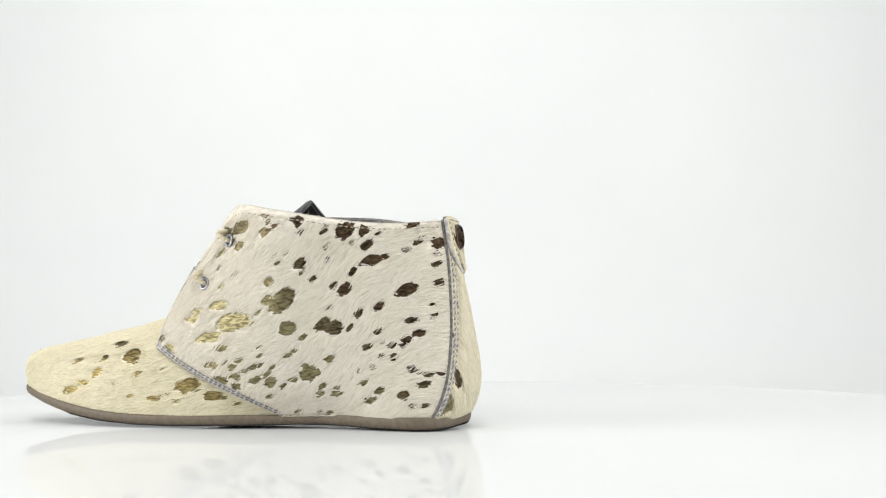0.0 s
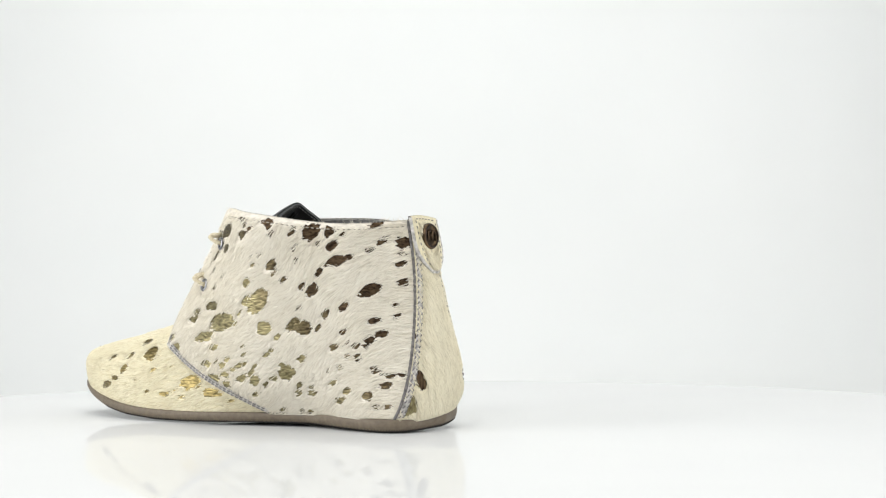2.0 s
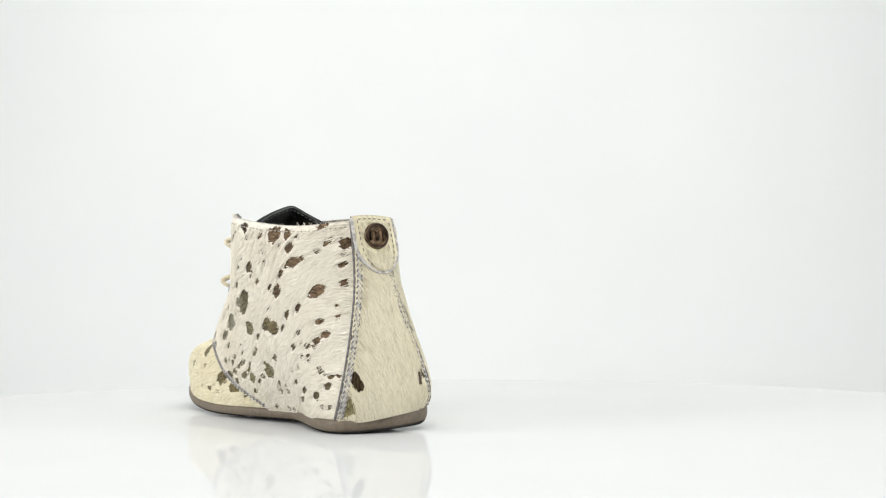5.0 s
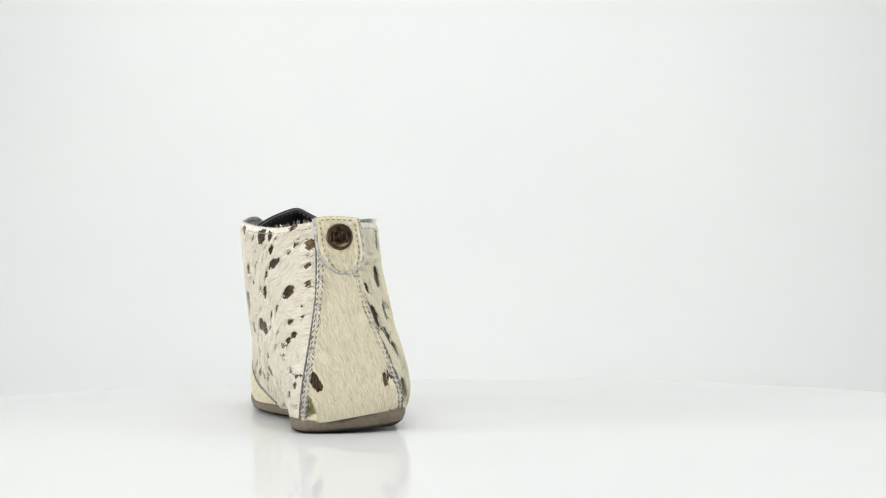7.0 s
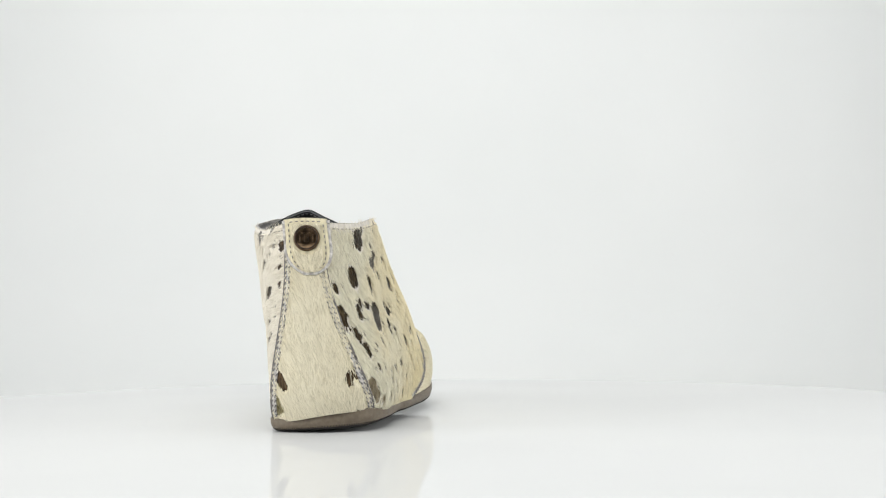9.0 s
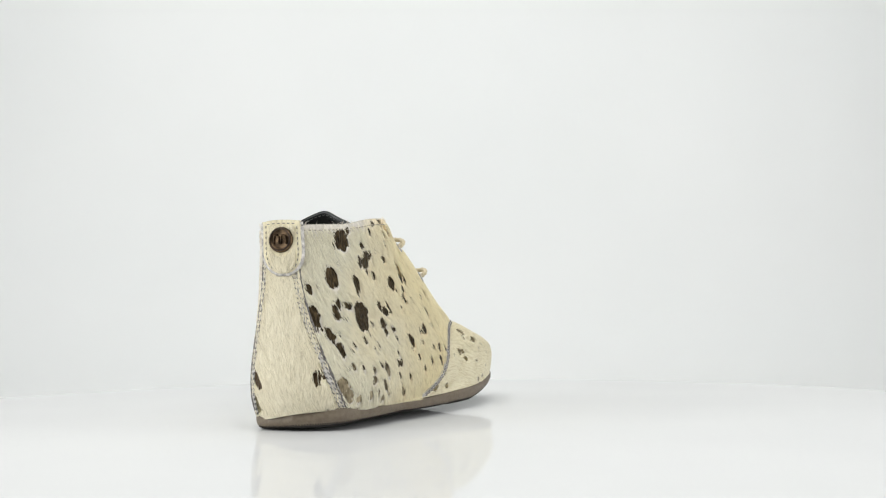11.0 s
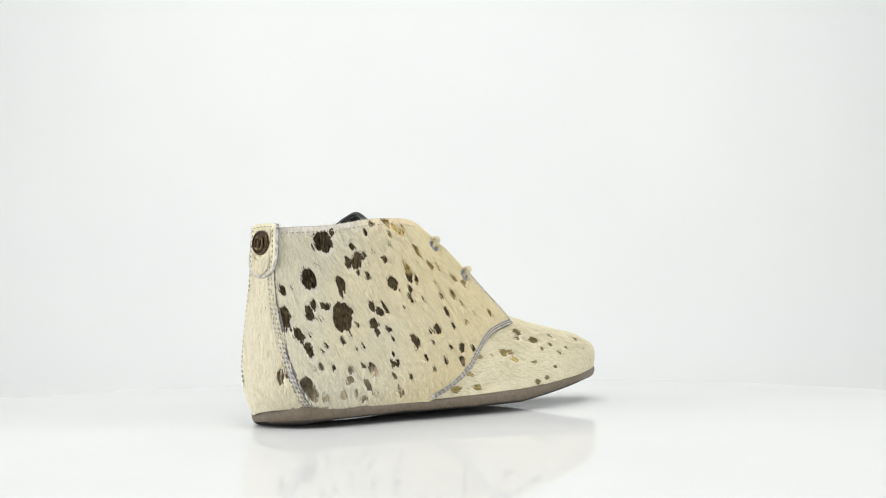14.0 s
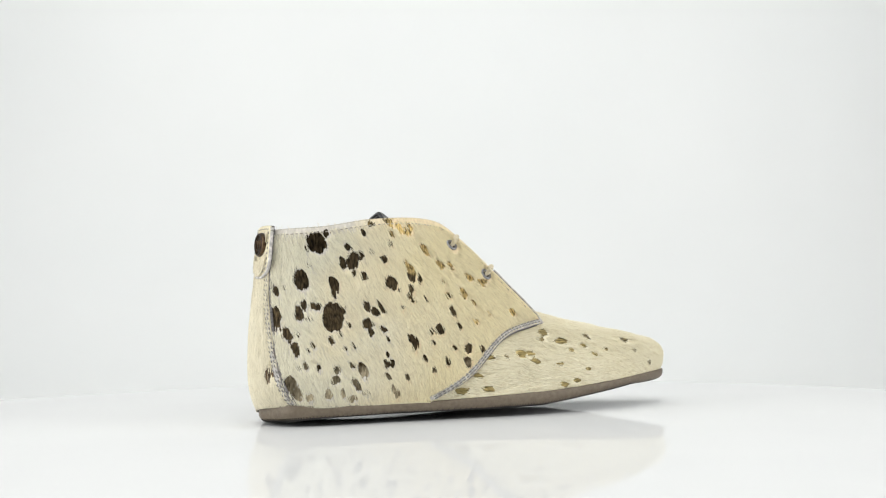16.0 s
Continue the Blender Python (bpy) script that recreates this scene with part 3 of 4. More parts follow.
FLECKS["quarter_r"] += [(80.6, 33.6, 1.6, 0.9, -74), (84.9, 41.4, 0.9, 0.8, 11), (92.4, 31.4, 2.3, 0.7, 85), (85.1, 27.1, 1.4, 1.3, -4), (61.8, 35.5, 0.9, 0.6, 1), (63.4, 31.4, 2.1, 1.4, -78), (60.2, 31.0, 1.6, 1.1, -72), (47.9, 28.3, 4.3, 2.5, -75), (42.5, 30.8, 1.6, 1.2, 5), (34.2, 28.7, 1.9, 1.5, 5), (33.3, 23.8, 2.1, 1.9, 6), (16.3, 30.0, 1.3, 1.2, 45), (19.3, 31.1, 1.3, 1.2, 67), (25.5, 30.0, 1.2, 1.0, 12), (61.0, 24.8, 1.7, 1.3, -44), (71.4, 23.8, 1.1, 0.8, -87), (43.5, 21.8, 2.5, 1.7, -51), (45.4, 19.4, 2.1, 1.3, -58)]
FLECKS["quarter_r"] += [(12.5, 22.1, 4.0, 2.9, -78), (14.8, 17.4, 3.7, 1.9, -67), (20.5, 15.0, 2.1, 2.0, -62), (29.8, 16.6, 2.5, 2.1, -83), (37.0, 16.9, 2.1, 1.1, -87), (50.0, 16.4, 2.0, 1.3, -8), (42.4, 14.0, 2.9, 1.5, -5), (66.1, 15.7, 1.3, 0.9, -76), (63.7, 18.0, 1.4, 0.6, -84), (62.3, 43.4, 0.6, 0.5, 9), (107.4, 66.7, 2.9, 2.5, -70), (96.6, 72.7, 1.5, 1.3, -69), (98.1, 65.7, 1.5, 0.9, 6), (98.3, 57.4, 3.1, 1.7, -70), (112.7, 61.2, 1.6, 1.4, -40), (89.9, 47.5, 3.0, 2.3, 7), (100.9, 49.4, 1.4, 1.1, -58), (121.5, 55.8, 1.1, 0.7, 8)]
FLECKS["quarter_r"] += [(111.8, 52.1, 1.0, 0.7, 7), (103.5, 31.1, 2.9, 2.5, 77), (104.9, 37.7, 2.7, 2.1, 76), (96.8, 38.5, 1.2, 0.8, 2), (92.3, 31.5, 2.6, 0.8, 85), (85.2, 27.1, 1.5, 1.3, -4), (113.9, 75.3, 2.6, 1.7, -12), (122.2, 72.6, 4.0, 1.6, 7), (96.2, 81.9, 2.1, 1.7, -86), (138.5, 56.8, 2.7, 1.3, 10), (103.4, 81.1, 1.3, 0.8, 13), (136.7, 34.3, 3.7, 1.9, -3), (109.7, 23.3, 3.2, 1.3, -14), (100.9, 15.7, 4.6, 1.9, -4), (116.4, 16.1, 2.8, 1.1, -3), (117.0, 32.7, 2.3, 1.1, 0)]
FLECKS["heel"] += [(21.0, 79.6, 1.3, 0.7, -3), (24.3, 45.6, 1.1, 1.0, -60), (-14.4, 38.6, 3.7, 2.8, 71), (-11.1, 27.2, 2.5, 2.4, 23), (1.5, 60.5, 1.2, 0.5, 71), (21.1, 25.6, 4.7, 2.4, 67), (24.0, 13.5, 4.5, 3.2, 68), (-4.5, 31.6, 0.8, 0.7, 4), (-14.0, 10.8, 1.8, 1.3, 10), (-11.5, 23.8, 0.9, 0.8, 15), (12.0, 51.3, 0.4, 0.5, -59), (8.7, 51.4, 0.4, 0.5, -28), (15.7, 48.9, 0.4, 0.5, 0), (-15.4, 27.6, 2.8, 1.8, 45)]
FLECKS["vamp_l"] += [(140.2, 22.4, 7.3, 3.9, -1), (126.8, 17.6, 5.0, 2.3, -9), (121.8, 16.5, 2.3, 1.2, -5), (159.3, 16.1, 4.1, 1.6, -3), (115.5, 13.5, 2.5, 1.2, -7), (151.5, 18.2, 1.3, 0.5, -8), (146.1, 14.7, 2.0, 0.8, -3), (173.0, 17.0, 2.1, 0.7, -3), (183.0, 22.9, 1.1, 0.8, 1), (193.4, 28.8, 3.9, 2.3, -37), (201.6, 23.7, 4.2, 1.5, -2), (211.3, 19.7, 6.1, 1.9, -6), (173.8, 37.5, 5.1, 3.4, -11), (184.1, 43.4, 4.4, 1.4, 1), (190.4, 36.0, 2.7, 1.4, -25), (207.2, 35.0, 3.8, 1.2, -13), (168.1, 28.4, 2.1, 0.7, -13), (171.1, 33.8, 1.7, 0.6, 3)]
FLECKS["vamp_l"] += [(154.7, 31.1, 1.7, 0.5, -12), (197.3, 50.8, 2.6, 0.8, 6)]
FLECKS["vamp_r"] += [(144.6, 30.1, 1.8, 1.1, 2), (159.3, 28.3, 1.8, 0.9, 1), (161.9, 40.3, 3.8, 1.4, 2), (153.6, 45.9, 2.4, 1.1, 20), (150.6, 42.2, 1.5, 1.0, 25), (176.9, 37.8, 1.8, 0.7, 3), (182.1, 33.1, 1.8, 0.7, 1), (182.5, 42.8, 2.0, 1.5, 84), (192.2, 35.0, 2.1, 0.8, 3), (210.9, 40.4, 3.0, 1.0, 1), (216.2, 33.8, 2.3, 0.7, 0), (170.1, 18.8, 1.7, 0.8, -3), (161.7, 17.1, 2.3, 1.0, -3), (177.5, 24.7, 1.3, 0.7, 0), (233.0, 25.9, 2.0, 0.7, -3)]


FLECKS["quarter_r"] += [(67.9, 105.7, 2.1, 1.0, -47), (70.0, 104.0, 1.6, 0.7, -45), (74.4, 102.2, 1.7, 0.9, -64), (78.0, 99.4, 1.3, 1.1, -68), (81.7, 101.8, 2.0, 0.8, -56), (87.9, 90.9, 2.3, 1.1, -49), (89.6, 88.5, 2.1, 0.9, -39), (97.3, 82.4, 2.0, 0.7, -46), (103.6, 81.8, 1.9, 0.8, -52), (112.5, 76.0, 1.4, 1.0, -27), (97.0, 82.4, 2.2, 0.8, -43), (114.9, 75.7, 2.2, 0.7, -26), (123.2, 72.8, 2.0, 0.7, -69), (138.8, 56.6, 1.7, 0.8, -45), (113.2, 37.3, 1.6, 1.0, -63)]
FLECKS["vamp_r"] += [(153.7, 46.0, 1.4, 1.0, -55), (161.4, 40.3, 1.7, 1.0, -31), (181.0, 42.5, 1.6, 1.0, -59), (142.8, 34.4, 1.8, 0.9, -22), (127.3, 32.5, 1.3, 1.1, -59), (167.7, 35.4, 1.4, 1.0, -48)]
FLECKS["vamp_r"] += [f for f in FLECKS["quarter_r"] if f[0] > 90 and f[1] < 56]
FOIL = {k: foil_field(GRIDS[k], FLECKS[k], 1 if k == "heel" else 0) for k in GRIDS}
for k, g in GRIDS.items():
    GRIDS[k] = wavy(g, NORMAL[k], 0.0005 if k != "heel" else 0.0003, 55.0, len(k))

# the quarters lie over the vamp, the heel strip over the quarters
for k, lift in (("quarter_l", 0.0), ("quarter_r", 0.0), ("vamp_l", -0.0009), ("vamp_r", -0.0009), ("heel", 0.0006)):
    GRIDS[k] = GRIDS[k] + NORMAL[k] * lift

shell("outer_quarter", GRIDS["quarter_l"], NORMAL["quarter_l"], 0.0018, [HIDE_LEFT, SUEDE], boot, "pale hair-on hide with olive bronze flecks", FOIL["quarter_l"])
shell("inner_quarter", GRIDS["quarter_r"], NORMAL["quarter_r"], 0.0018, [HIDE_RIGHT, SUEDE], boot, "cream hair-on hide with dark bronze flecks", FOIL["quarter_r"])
shell("heel_strip", GRIDS["heel"], NORMAL["heel"], 0.0018, [HIDE_HEEL, CUT_EDGE], boot, "yellowish cream hair-on hide strip", FOIL["heel"])
whole = np.concatenate([GRIDS["vamp_l"], GRIDS["vamp_r"][:, -2::-1]], axis=1)
whole_n = np.concatenate([NORMAL["vamp_l"], NORMAL["vamp_r"][:, -2::-1]], axis=1)
whole_f = np.concatenate([FOIL["vamp_l"], FOIL["vamp_r"][:, -2::-1]], axis=1)
shell("vamp", whole, whole_n, 0.0016, [HIDE_VAMP, CUT_EDGE], boot, "yellowish cream hair-on hide with few flecks", whole_f)


# ---- sole ----
def outline(rows_l, rows_r):
    """The feather line of the upper, all round, from the heel's back over the outer side."""
    heel_l = [r[0] for r in HEEL[2::-1]]
    heel_r = [r[0] for r in HEEL[3:]]
    l = heel_l + [r[0] for r in QUARTER_L[2:9:3]] + [r[0] for r in VAMP_L[2:]]
    r = heel_r + [r[0] for r in QUARTER_R[2:9:3]] + [r[0] for r in VAMP_R[2:-1]]
    return np.array(l + r[::-1] + [l[0]], float)


def bottom_height(x, y):
    """Height of the tread: curled up at heel and toe, lifted along the inner side."""
    outer = np.interp(x, [0, 5, 10, 26, 58, 90, 121, 150, 170, 193, 217, 235, 256], [2.4, 1.2, 0.4, 0.2, 1.2, 2.2, 2.0, 1.8, 2.2, 3.8, 7.1, 10.5, 15.6])
    inner = np.interp(x, [0, 5, 10, 16, 26, 47, 86, 120, 150, 181, 214, 235, 256], [2.4, 2.4, 3.0, 3.6, 4.4, 4.7, 5.1, 5.3, 5.8, 9.8, 14.0, 15.2, 15.6])
    f = np.clip((26 - y) / 58, 0, 1)
    return outer * (1 - f) + inner * f


def sole():
    ring = spline(outline(VAMP_L, VAMP_R), 361)[:-1]
    d = np.roll(ring, -1, 0) - np.roll(ring, 1, 0)
    out = np.stack([-d[:, 1], d[:, 0], 0 * d[:, 0]], -1)
    out /= np.linalg.norm(out, axis=1, keepdims=True)
    mid = ring.mean(0)
    if ((ring - mid) * out).sum() < 0:
        out = -out
    top = ring[:, 2]
    low = bottom_height(ring[:, 0], ring[:, 1])
    steps = [(-5.0, 1.0, 0), (-0.2, 1.05, 0), (0.5, 1.01, 0), (0.8, 0.9, 0), (0.7, 0.58, 0), (0.1, 0.34, 0), (-1.0, 0.17, 0), (-2.6, 0.06, 0), (-6.0, 0.0, 0)]
    rings = []
    for o, f, _ in steps:
        p = ring + out * o
        p[:, 2] = low + (top - low) * f
        rings.append(p)
    for shrink in (0.8, 0.55, 0.25):
        p = rings[len(steps) - 1].copy()
        c = p.copy()
        c[:, 1] = -1.5
        c[:, 0] = np.clip(p[:, 0], 22, 232)
        p[:, :2] = c[:, :2] + (p[:, :2] - c[:, :2]) * shrink
        p[:, 2] = bottom_height(p[:, 0], p[:, 1]) + 0.35
        rings.append(p)
    n = len(ring)
    verts = (np.concatenate(rings) - AXIS) * 0.001
    faces, slots = [], []
    for k in range(len(rings) - 1):
        for i in range(n):
            j = (i + 1) % n
            faces.append((k * n + i, k * n + j, (k + 1) * n + j, (k + 1) * n + i))
            # rings turned under the edge get the painted shade
            slots.append(1 if k >= 6 else 0)
    mesh_object("outsole", verts, faces, [RUBBER, SHADED_TREAD], boot, "taupe rubber outsole with a rounded edge", slots=slots)
    # ridges under the edge of the sole
    bars = []
    for i in range(0, n, 1):
        x = ring[i, 0]
        if 4 < x < 110 or 118 < x < 215:
            a = (rings[6][i] + rings[5][i]) / 2
            b = rings[7][i]
            bars.append(tube((np.array([a, (a + b) / 2 - (0, 0, 0.15), b]) - AXIS) * 0.001, 0.00035, 4))
    v, f = join(bars)
    tagged(mesh_object("tread", v, f, SHADED_TREAD, boot), kind="stuff")


sole()


# ---- inside: lining, insole, tongue ----
def inside():
    rows = [[np.array(r[k], float) for k in range(4)] for r in QUARTER_L[6::-1] + HEEL[1:4] + QUARTER_R[:7]]
    g = surface(np.array(rows) - AXIS, 150, 40)
    mid = np.array([50.0, 8.0, 0]) - AXIS
    n = normals(g)
    to = g - mid * 0.001
    to[..., 2] = 0
    n = np.where(((n * to).sum(-1) < 0)[..., None], -n, n)
    inner = g - n * 0.0022
    inner[:, -1] -= np.array([0, 0, 0.0008])
    shell("lining", inner, n, 0.0008, [FELT, FELT], boot, "mottled grey felt lining")
    ring = spline(outline(VAMP_L, VAMP_R), 181)[:-1]
    c = np.array([110, -1.5, 0.0])
    p = c + (ring - c) * 0.93
    p[:, 2] = ring[:, 2] + 1.5
    verts = np.concatenate([(p - AXIS), (p * 0 + c + (0, 0, 10) - AXIS)[:1]]) * 0.001
    mesh_object("insole", verts, [(i, (i + 1) % 180, 180) for i in range(180)], LINING, boot, "dark insole board")


inside()


def tongue():
    """A leather tongue that follows the opening and ends in a blunt peak."""
    rows = []
    for x, z, w, y, down in ((158, 57, 13, 1, 6), (145, 71, 15, 5, 7), (131, 85, 16, 9, 7), (118, 94.5, 18, 12, 6), (105, 101, 20, 15, 6), (94, 106.5, 21, 17, 7), (86, 111, 20.5, 18.2, 8.5), (81, 114.2, 19, 18.6, 9.8)):
        rows.append([(x - 2.5 * abs(e), y + e * w * (1.22 if e > 0 else 1.06), z - down * (abs(e) ** 1.6 if e > 0 else abs(e) ** 1.1)) for e in (-1, -0.66, -0.33, 0, 0.33, 0.66, 1)])
    g = boot_grid(rows, 60, 36)
    n = outward(g, (1, 0, 1))
    g = g - n * np.linspace(0.004, 0.0005, 60)[:, None, None]
    shell("tongue", g, n, 0.0022, [LINING, LINING], boot, "black leather tongue with a peaked top")
    inset = g - n * 0.0023
    path = np.concatenate([inset[30:57, 3], inset[57, 4:26:3], inset[56:30:-1, -4]])
    up = np.concatenate([-n[30:57, 3], -n[57, 4:26:3], -n[56:30:-1, -4]])
    v, f = join(stitches(path, up, 0.0024, 0.0016, 0.00022))
    mesh_object("tongue_stitching", v, f, FELT, boot)
    for k, (lo, hi) in enumerate(((14, 15.5), (16.5, 18))):
        j = int(round((lo + hi) / 2))
        p = g[47:53, j] - n[47:53, j] * 0.0024
        v, f = tube(p, 0.0006, 6)
        mesh_object("size_mark", v, f, INK_HOLE_SHADE, boot, "plain black printed bar")
    return g, n


TONGUE = tongue()


# ---- heel tab and stud ----
def on_heel(y, z):
    """A point of the heel strip and its normal, from place across and height in millimetres."""
    g, n = GRIDS["heel"], NORMAL["heel"]
    d = np.hypot(g[..., 1] * 1000 + AXIS[1] - y, g[..., 2] * 1000 - z)
    i = np.argsort(d.ravel())[:9]
    w = 1 / (d.ravel()[i] + 0.15) ** 2
    w /= w.sum()
    p = (g.reshape(-1, 3)[i] * w[:, None]).sum(0)
    p[1], p[2] = (y - AXIS[1]) * 0.001, z * 0.001
    m = (n.reshape(-1, 3)[i] * w[:, None]).sum(0)
    return p, m / np.linalg.norm(m)


def heel_tab():
    ns, nv = 46, 38
    g = np.zeros((ns, nv, 3))
    for a, v in enumerate(np.linspace(0, 1, ns)):
        z = 103.0 - 27.0 * v
        half = 10.6 if v < 0.5 else 10.6 * max(0.06, 1 - ((v - 0.5) / 0.5) ** 2.3) ** 0.5
        for b, e in enumerate(np.linspace(-1, 1, nv)):
            y = 9.8 - 3.0 * v + e * half
            p, m = on_heel(y, min(z, 101.5))
            p[2] = (z - 0.8 * e * e * (v < 0.1)) * 0.001
            g[a, b] = p + m * 0.0019
    for _ in range(4):
        g[1:-1, 1:-1] = (g[1:-1, 1:-1] + (g[:-2, 1:-1] + g[2:, 1:-1] + g[1:-1, :-2] + g[1:-1, 2:]) / 4) / 2
    n = outward(g, (-1, 0, 0))
    tab = shell("heel_tab", g, n, 0.0022, [HIDE_HEEL, CUT_EDGE], boot, "rounded cream hide tab with a stitched edge", np.full(g.shape[:2], 9.0))
    path = np.concatenate([g[3:41, 4], g[41, 6:-6:2], g[40:2:-1, -5]])
    up = np.concatenate([n[3:41, 4], n[41, 6:-6:2], n[40:2:-1, -5]])
    v, f = join(stitches(path, up, 0.0027, 0.0017, 0.00027) + stitches(g[3, 4:-4], n[3, 4:-4], 0.0027, 0.0017, 0.00027))
    mesh_object("tab_stitching", v, f, THREAD_DARK, boot)
    rim = np.concatenate([g[1:-1, 0], g[-1], g[-2:0:-1, -1]])
    rim_n = np.concatenate([n[1:-1, 0], n[-1], n[-2:0:-1, -1]])
    v, f = tube(rim - rim_n * 0.0009, 0.0009, 6)
    mesh_object("tab_edge", v, f, SUEDE, tab, "pale lilac-grey raw edge")
    return tab, g, n


TAB, GRIDS["tab"], NORMAL["tab"] = heel_tab()
FOIL["tab"] = np.full(GRIDS["tab"].shape[:2], 9.0)


def stud():
    """A domed bronze stud with a raised rim and a plain bent-bar mark."""
    p, _ = on_heel(8.9, 93.2)
    c = p + np.array([-0.0022, 0, 0])
    turn = Vector((-1, 0.0, 0.06)).to_track_quat("Z", "Y").to_matrix().to_4x4()
    m = Matrix.Translation(c) @ turn
    s = lathe([(0.0062, -0.001), (0.0064, 0.0006), (0.0062, 0.0014), (0.0057, 0.0019), (0.0052, 0.0017), (0.0049, 0.0013), (0.0025, 0.00155), (0.0004, 0.0016)], 48, BRONZE, "stud", boot, "antique bronze press stud", at=m)
    path = [(-3.2, -2.2), (-3.2, 1.6), (-2.4, 2.3), (-1.2, 2.3), (-0.6, 1.6), (-0.6, -1.6), (0, -2.2), (0.6, -1.6), (0.6, 1.6), (1.2, 2.3), (2.4, 2.3), (3.2, 1.6), (3.2, -2.2)]
    v, f = tube([(m @ Vector((x * 0.001, y * 0.001, 0.0018))) for x, y in path], 0.00045, 6)
    mesh_object("stud_mark", v, f, BRONZE, s, "plain raised bar mark")
    v, f = tube([(m @ Vector((0.00535 * math.cos(a), 0.00535 * math.sin(a), 0.00185))) for a in np.linspace(0, 2 * math.pi, 40, endpoint=False)], 0.0004, 6, True)
    mesh_object("stud_rim", v, f, BRONZE_DARK, s, "dark worn rim")


stud()


# ---- eyelets and laces ----
def near(grid_name, x, z):
    """The point and normal of a panel nearest to a place on its side view."""
    g = GRIDS[grid_name]
    d = np.hypot(g[..., 0] * 1000 + AXIS[0] - x, g[..., 2] * 1000 - z)
    i = np.unravel_index(np.argmin(d), d.shape)
    return g[i], NORMAL[grid_name][i]


def eyelet(grid_name, x, z):
    p, n = near(grid_name, x, z)
    p = p + n * 0.0007
    m = Matrix.Translation(p) @ Vector(n).to_track_quat("Z", "Y").to_matrix().to_4x4()
    e = lathe([(0.0019, -0.002), (0.0019, 0.0002), (0.0022, 0.0006), (0.0029, 0.0007), (0.0033, 0.0004), (0.0034, -0.0002)], 28, STEEL, "eyelet", boot, "small steel eyelet", at=m)
    # a black disc stands in for the shade inside the hole
    lathe([(0.0019, 0.0001), (0.0018, 0.00015), (0.0003, 0.0002)], 20, INK_HOLE_SHADE, "eyelet_hole_shade", e, at=m)
    return np.array(p), np.array(n)


EYES = [("quarter_l", 116.5, 93.5, "quarter_r", 109.5, 93), ("quarter_l", 131.5, 72.6, "quarter_r", 126.5, 77)]
for ql, xl, zl, qr, xr, zr in EYES:
    pl, nl = eyelet(ql, xl, zl)
    pr, nr = eyelet(qr, xr, zr)
    fwd = np.array([0.6, 0, 0.8])
    ctrl = [pl - nl * 0.001, pl + nl * 0.0026 + fwd * 0.001, pl + nl * 0.0036 + fwd * 0.0046 + (0, -0.002, 0), (pl + pr) / 2 + fwd * 0.0062 + (0, 0.012, 0), (pl + pr) / 2 + fwd * 0.0062 - (0, 0.012, 0),
            pr + nr * 0.0030 + fwd * 0.0034 + (0, 0.002, 0), pr + nr * 0.0026 + fwd * 0.001, pr - nr * 0.001]
    path = spline(ctrl, 60)
    strands = []
    for k in range(3):
        a = np.linspace(0, 30, 60) + k * 2.094
        off = np.stack([np.cos(a) * 0.0006, np.sin(a) * 0.0006, np.sin(a + 1) * 0.0004], -1)
        strands.append(tube(path + off, 0.00095, 7))
    v, f = join(strands)
    mesh_object("lace", v, f, CORD, boot, "twisted cream cord lace")


# ---- seams ----
def row_at(k, i, lo=2, hi=-2):
    return GRIDS[k][i, lo:hi], NORMAL[k][i, lo:hi]


def col_at(k, j, lo=2, hi=-2):
    return GRIDS[k][lo:hi, j], NORMAL[k][lo:hi, j]


v, f = join(stitches(*col_at("quarter_l", -5), 0.0026, 0.0018, 0.0003) + stitches(*col_at("quarter_r", -5), 0.0026, 0.0018, 0.0003))
tagged(mesh_object("collar_stitching", v, f, THREAD, boot, "cream thread row"), kind="stuff")


def behind_edge(k, d, lo=1, hi=-1):
    """A line on a quarter at the distance d behind its front seam."""
    g, n = GRIDS[k], NORMAL[k]
    back = g[-5, lo:hi] - g[-1, lo:hi]
    back /= np.linalg.norm(back, axis=1, keepdims=True)
    up = n[-2, lo:hi]
    along = np.gradient(g[-1, lo:hi], axis=0)
    along /= np.linalg.norm(along, axis=1, keepdims=True)
    back = back - along * (back * along).sum(1, keepdims=True)
    back /= np.linalg.norm(back, axis=1, keepdims=True)
    return g[-1, lo:hi] + back * d, up


for k in ("quarter_l", "quarter_r"):
    lines = [behind_edge(k, d) for d in np.linspace(-0.0003, 0.0027, 6)]
    band = np.stack([p + n * 0.0010 for p, n in lines], 1)
    band_n = np.stack([n for p, n in lines], 1)
    shell("seam_band", band, band_n, 0.0009, [SUEDE, CUT_EDGE], boot, "pale grey suede band along the front seam")
    v, f = join(sum((stitches(p + n * 0.0010, n, 0.0025, 0.0017, 0.00036) for p, n in (behind_edge(k, 0.0008, 3, -3), behind_edge(k, 0.0020, 3, -3))), []))
    tagged(mesh_object("vamp_stitching", v, f, THREAD_DARK, boot, "dark grey double stitching"), kind="stuff")
    p, n = GRIDS[k][150:, -1], NORMAL[k][150:, -1]
    v, f = tube(p, 0.0005, 6)
    mesh_object("facing_edge", v, f, SUEDE, boot, "grey raw edge of the lacing flap")


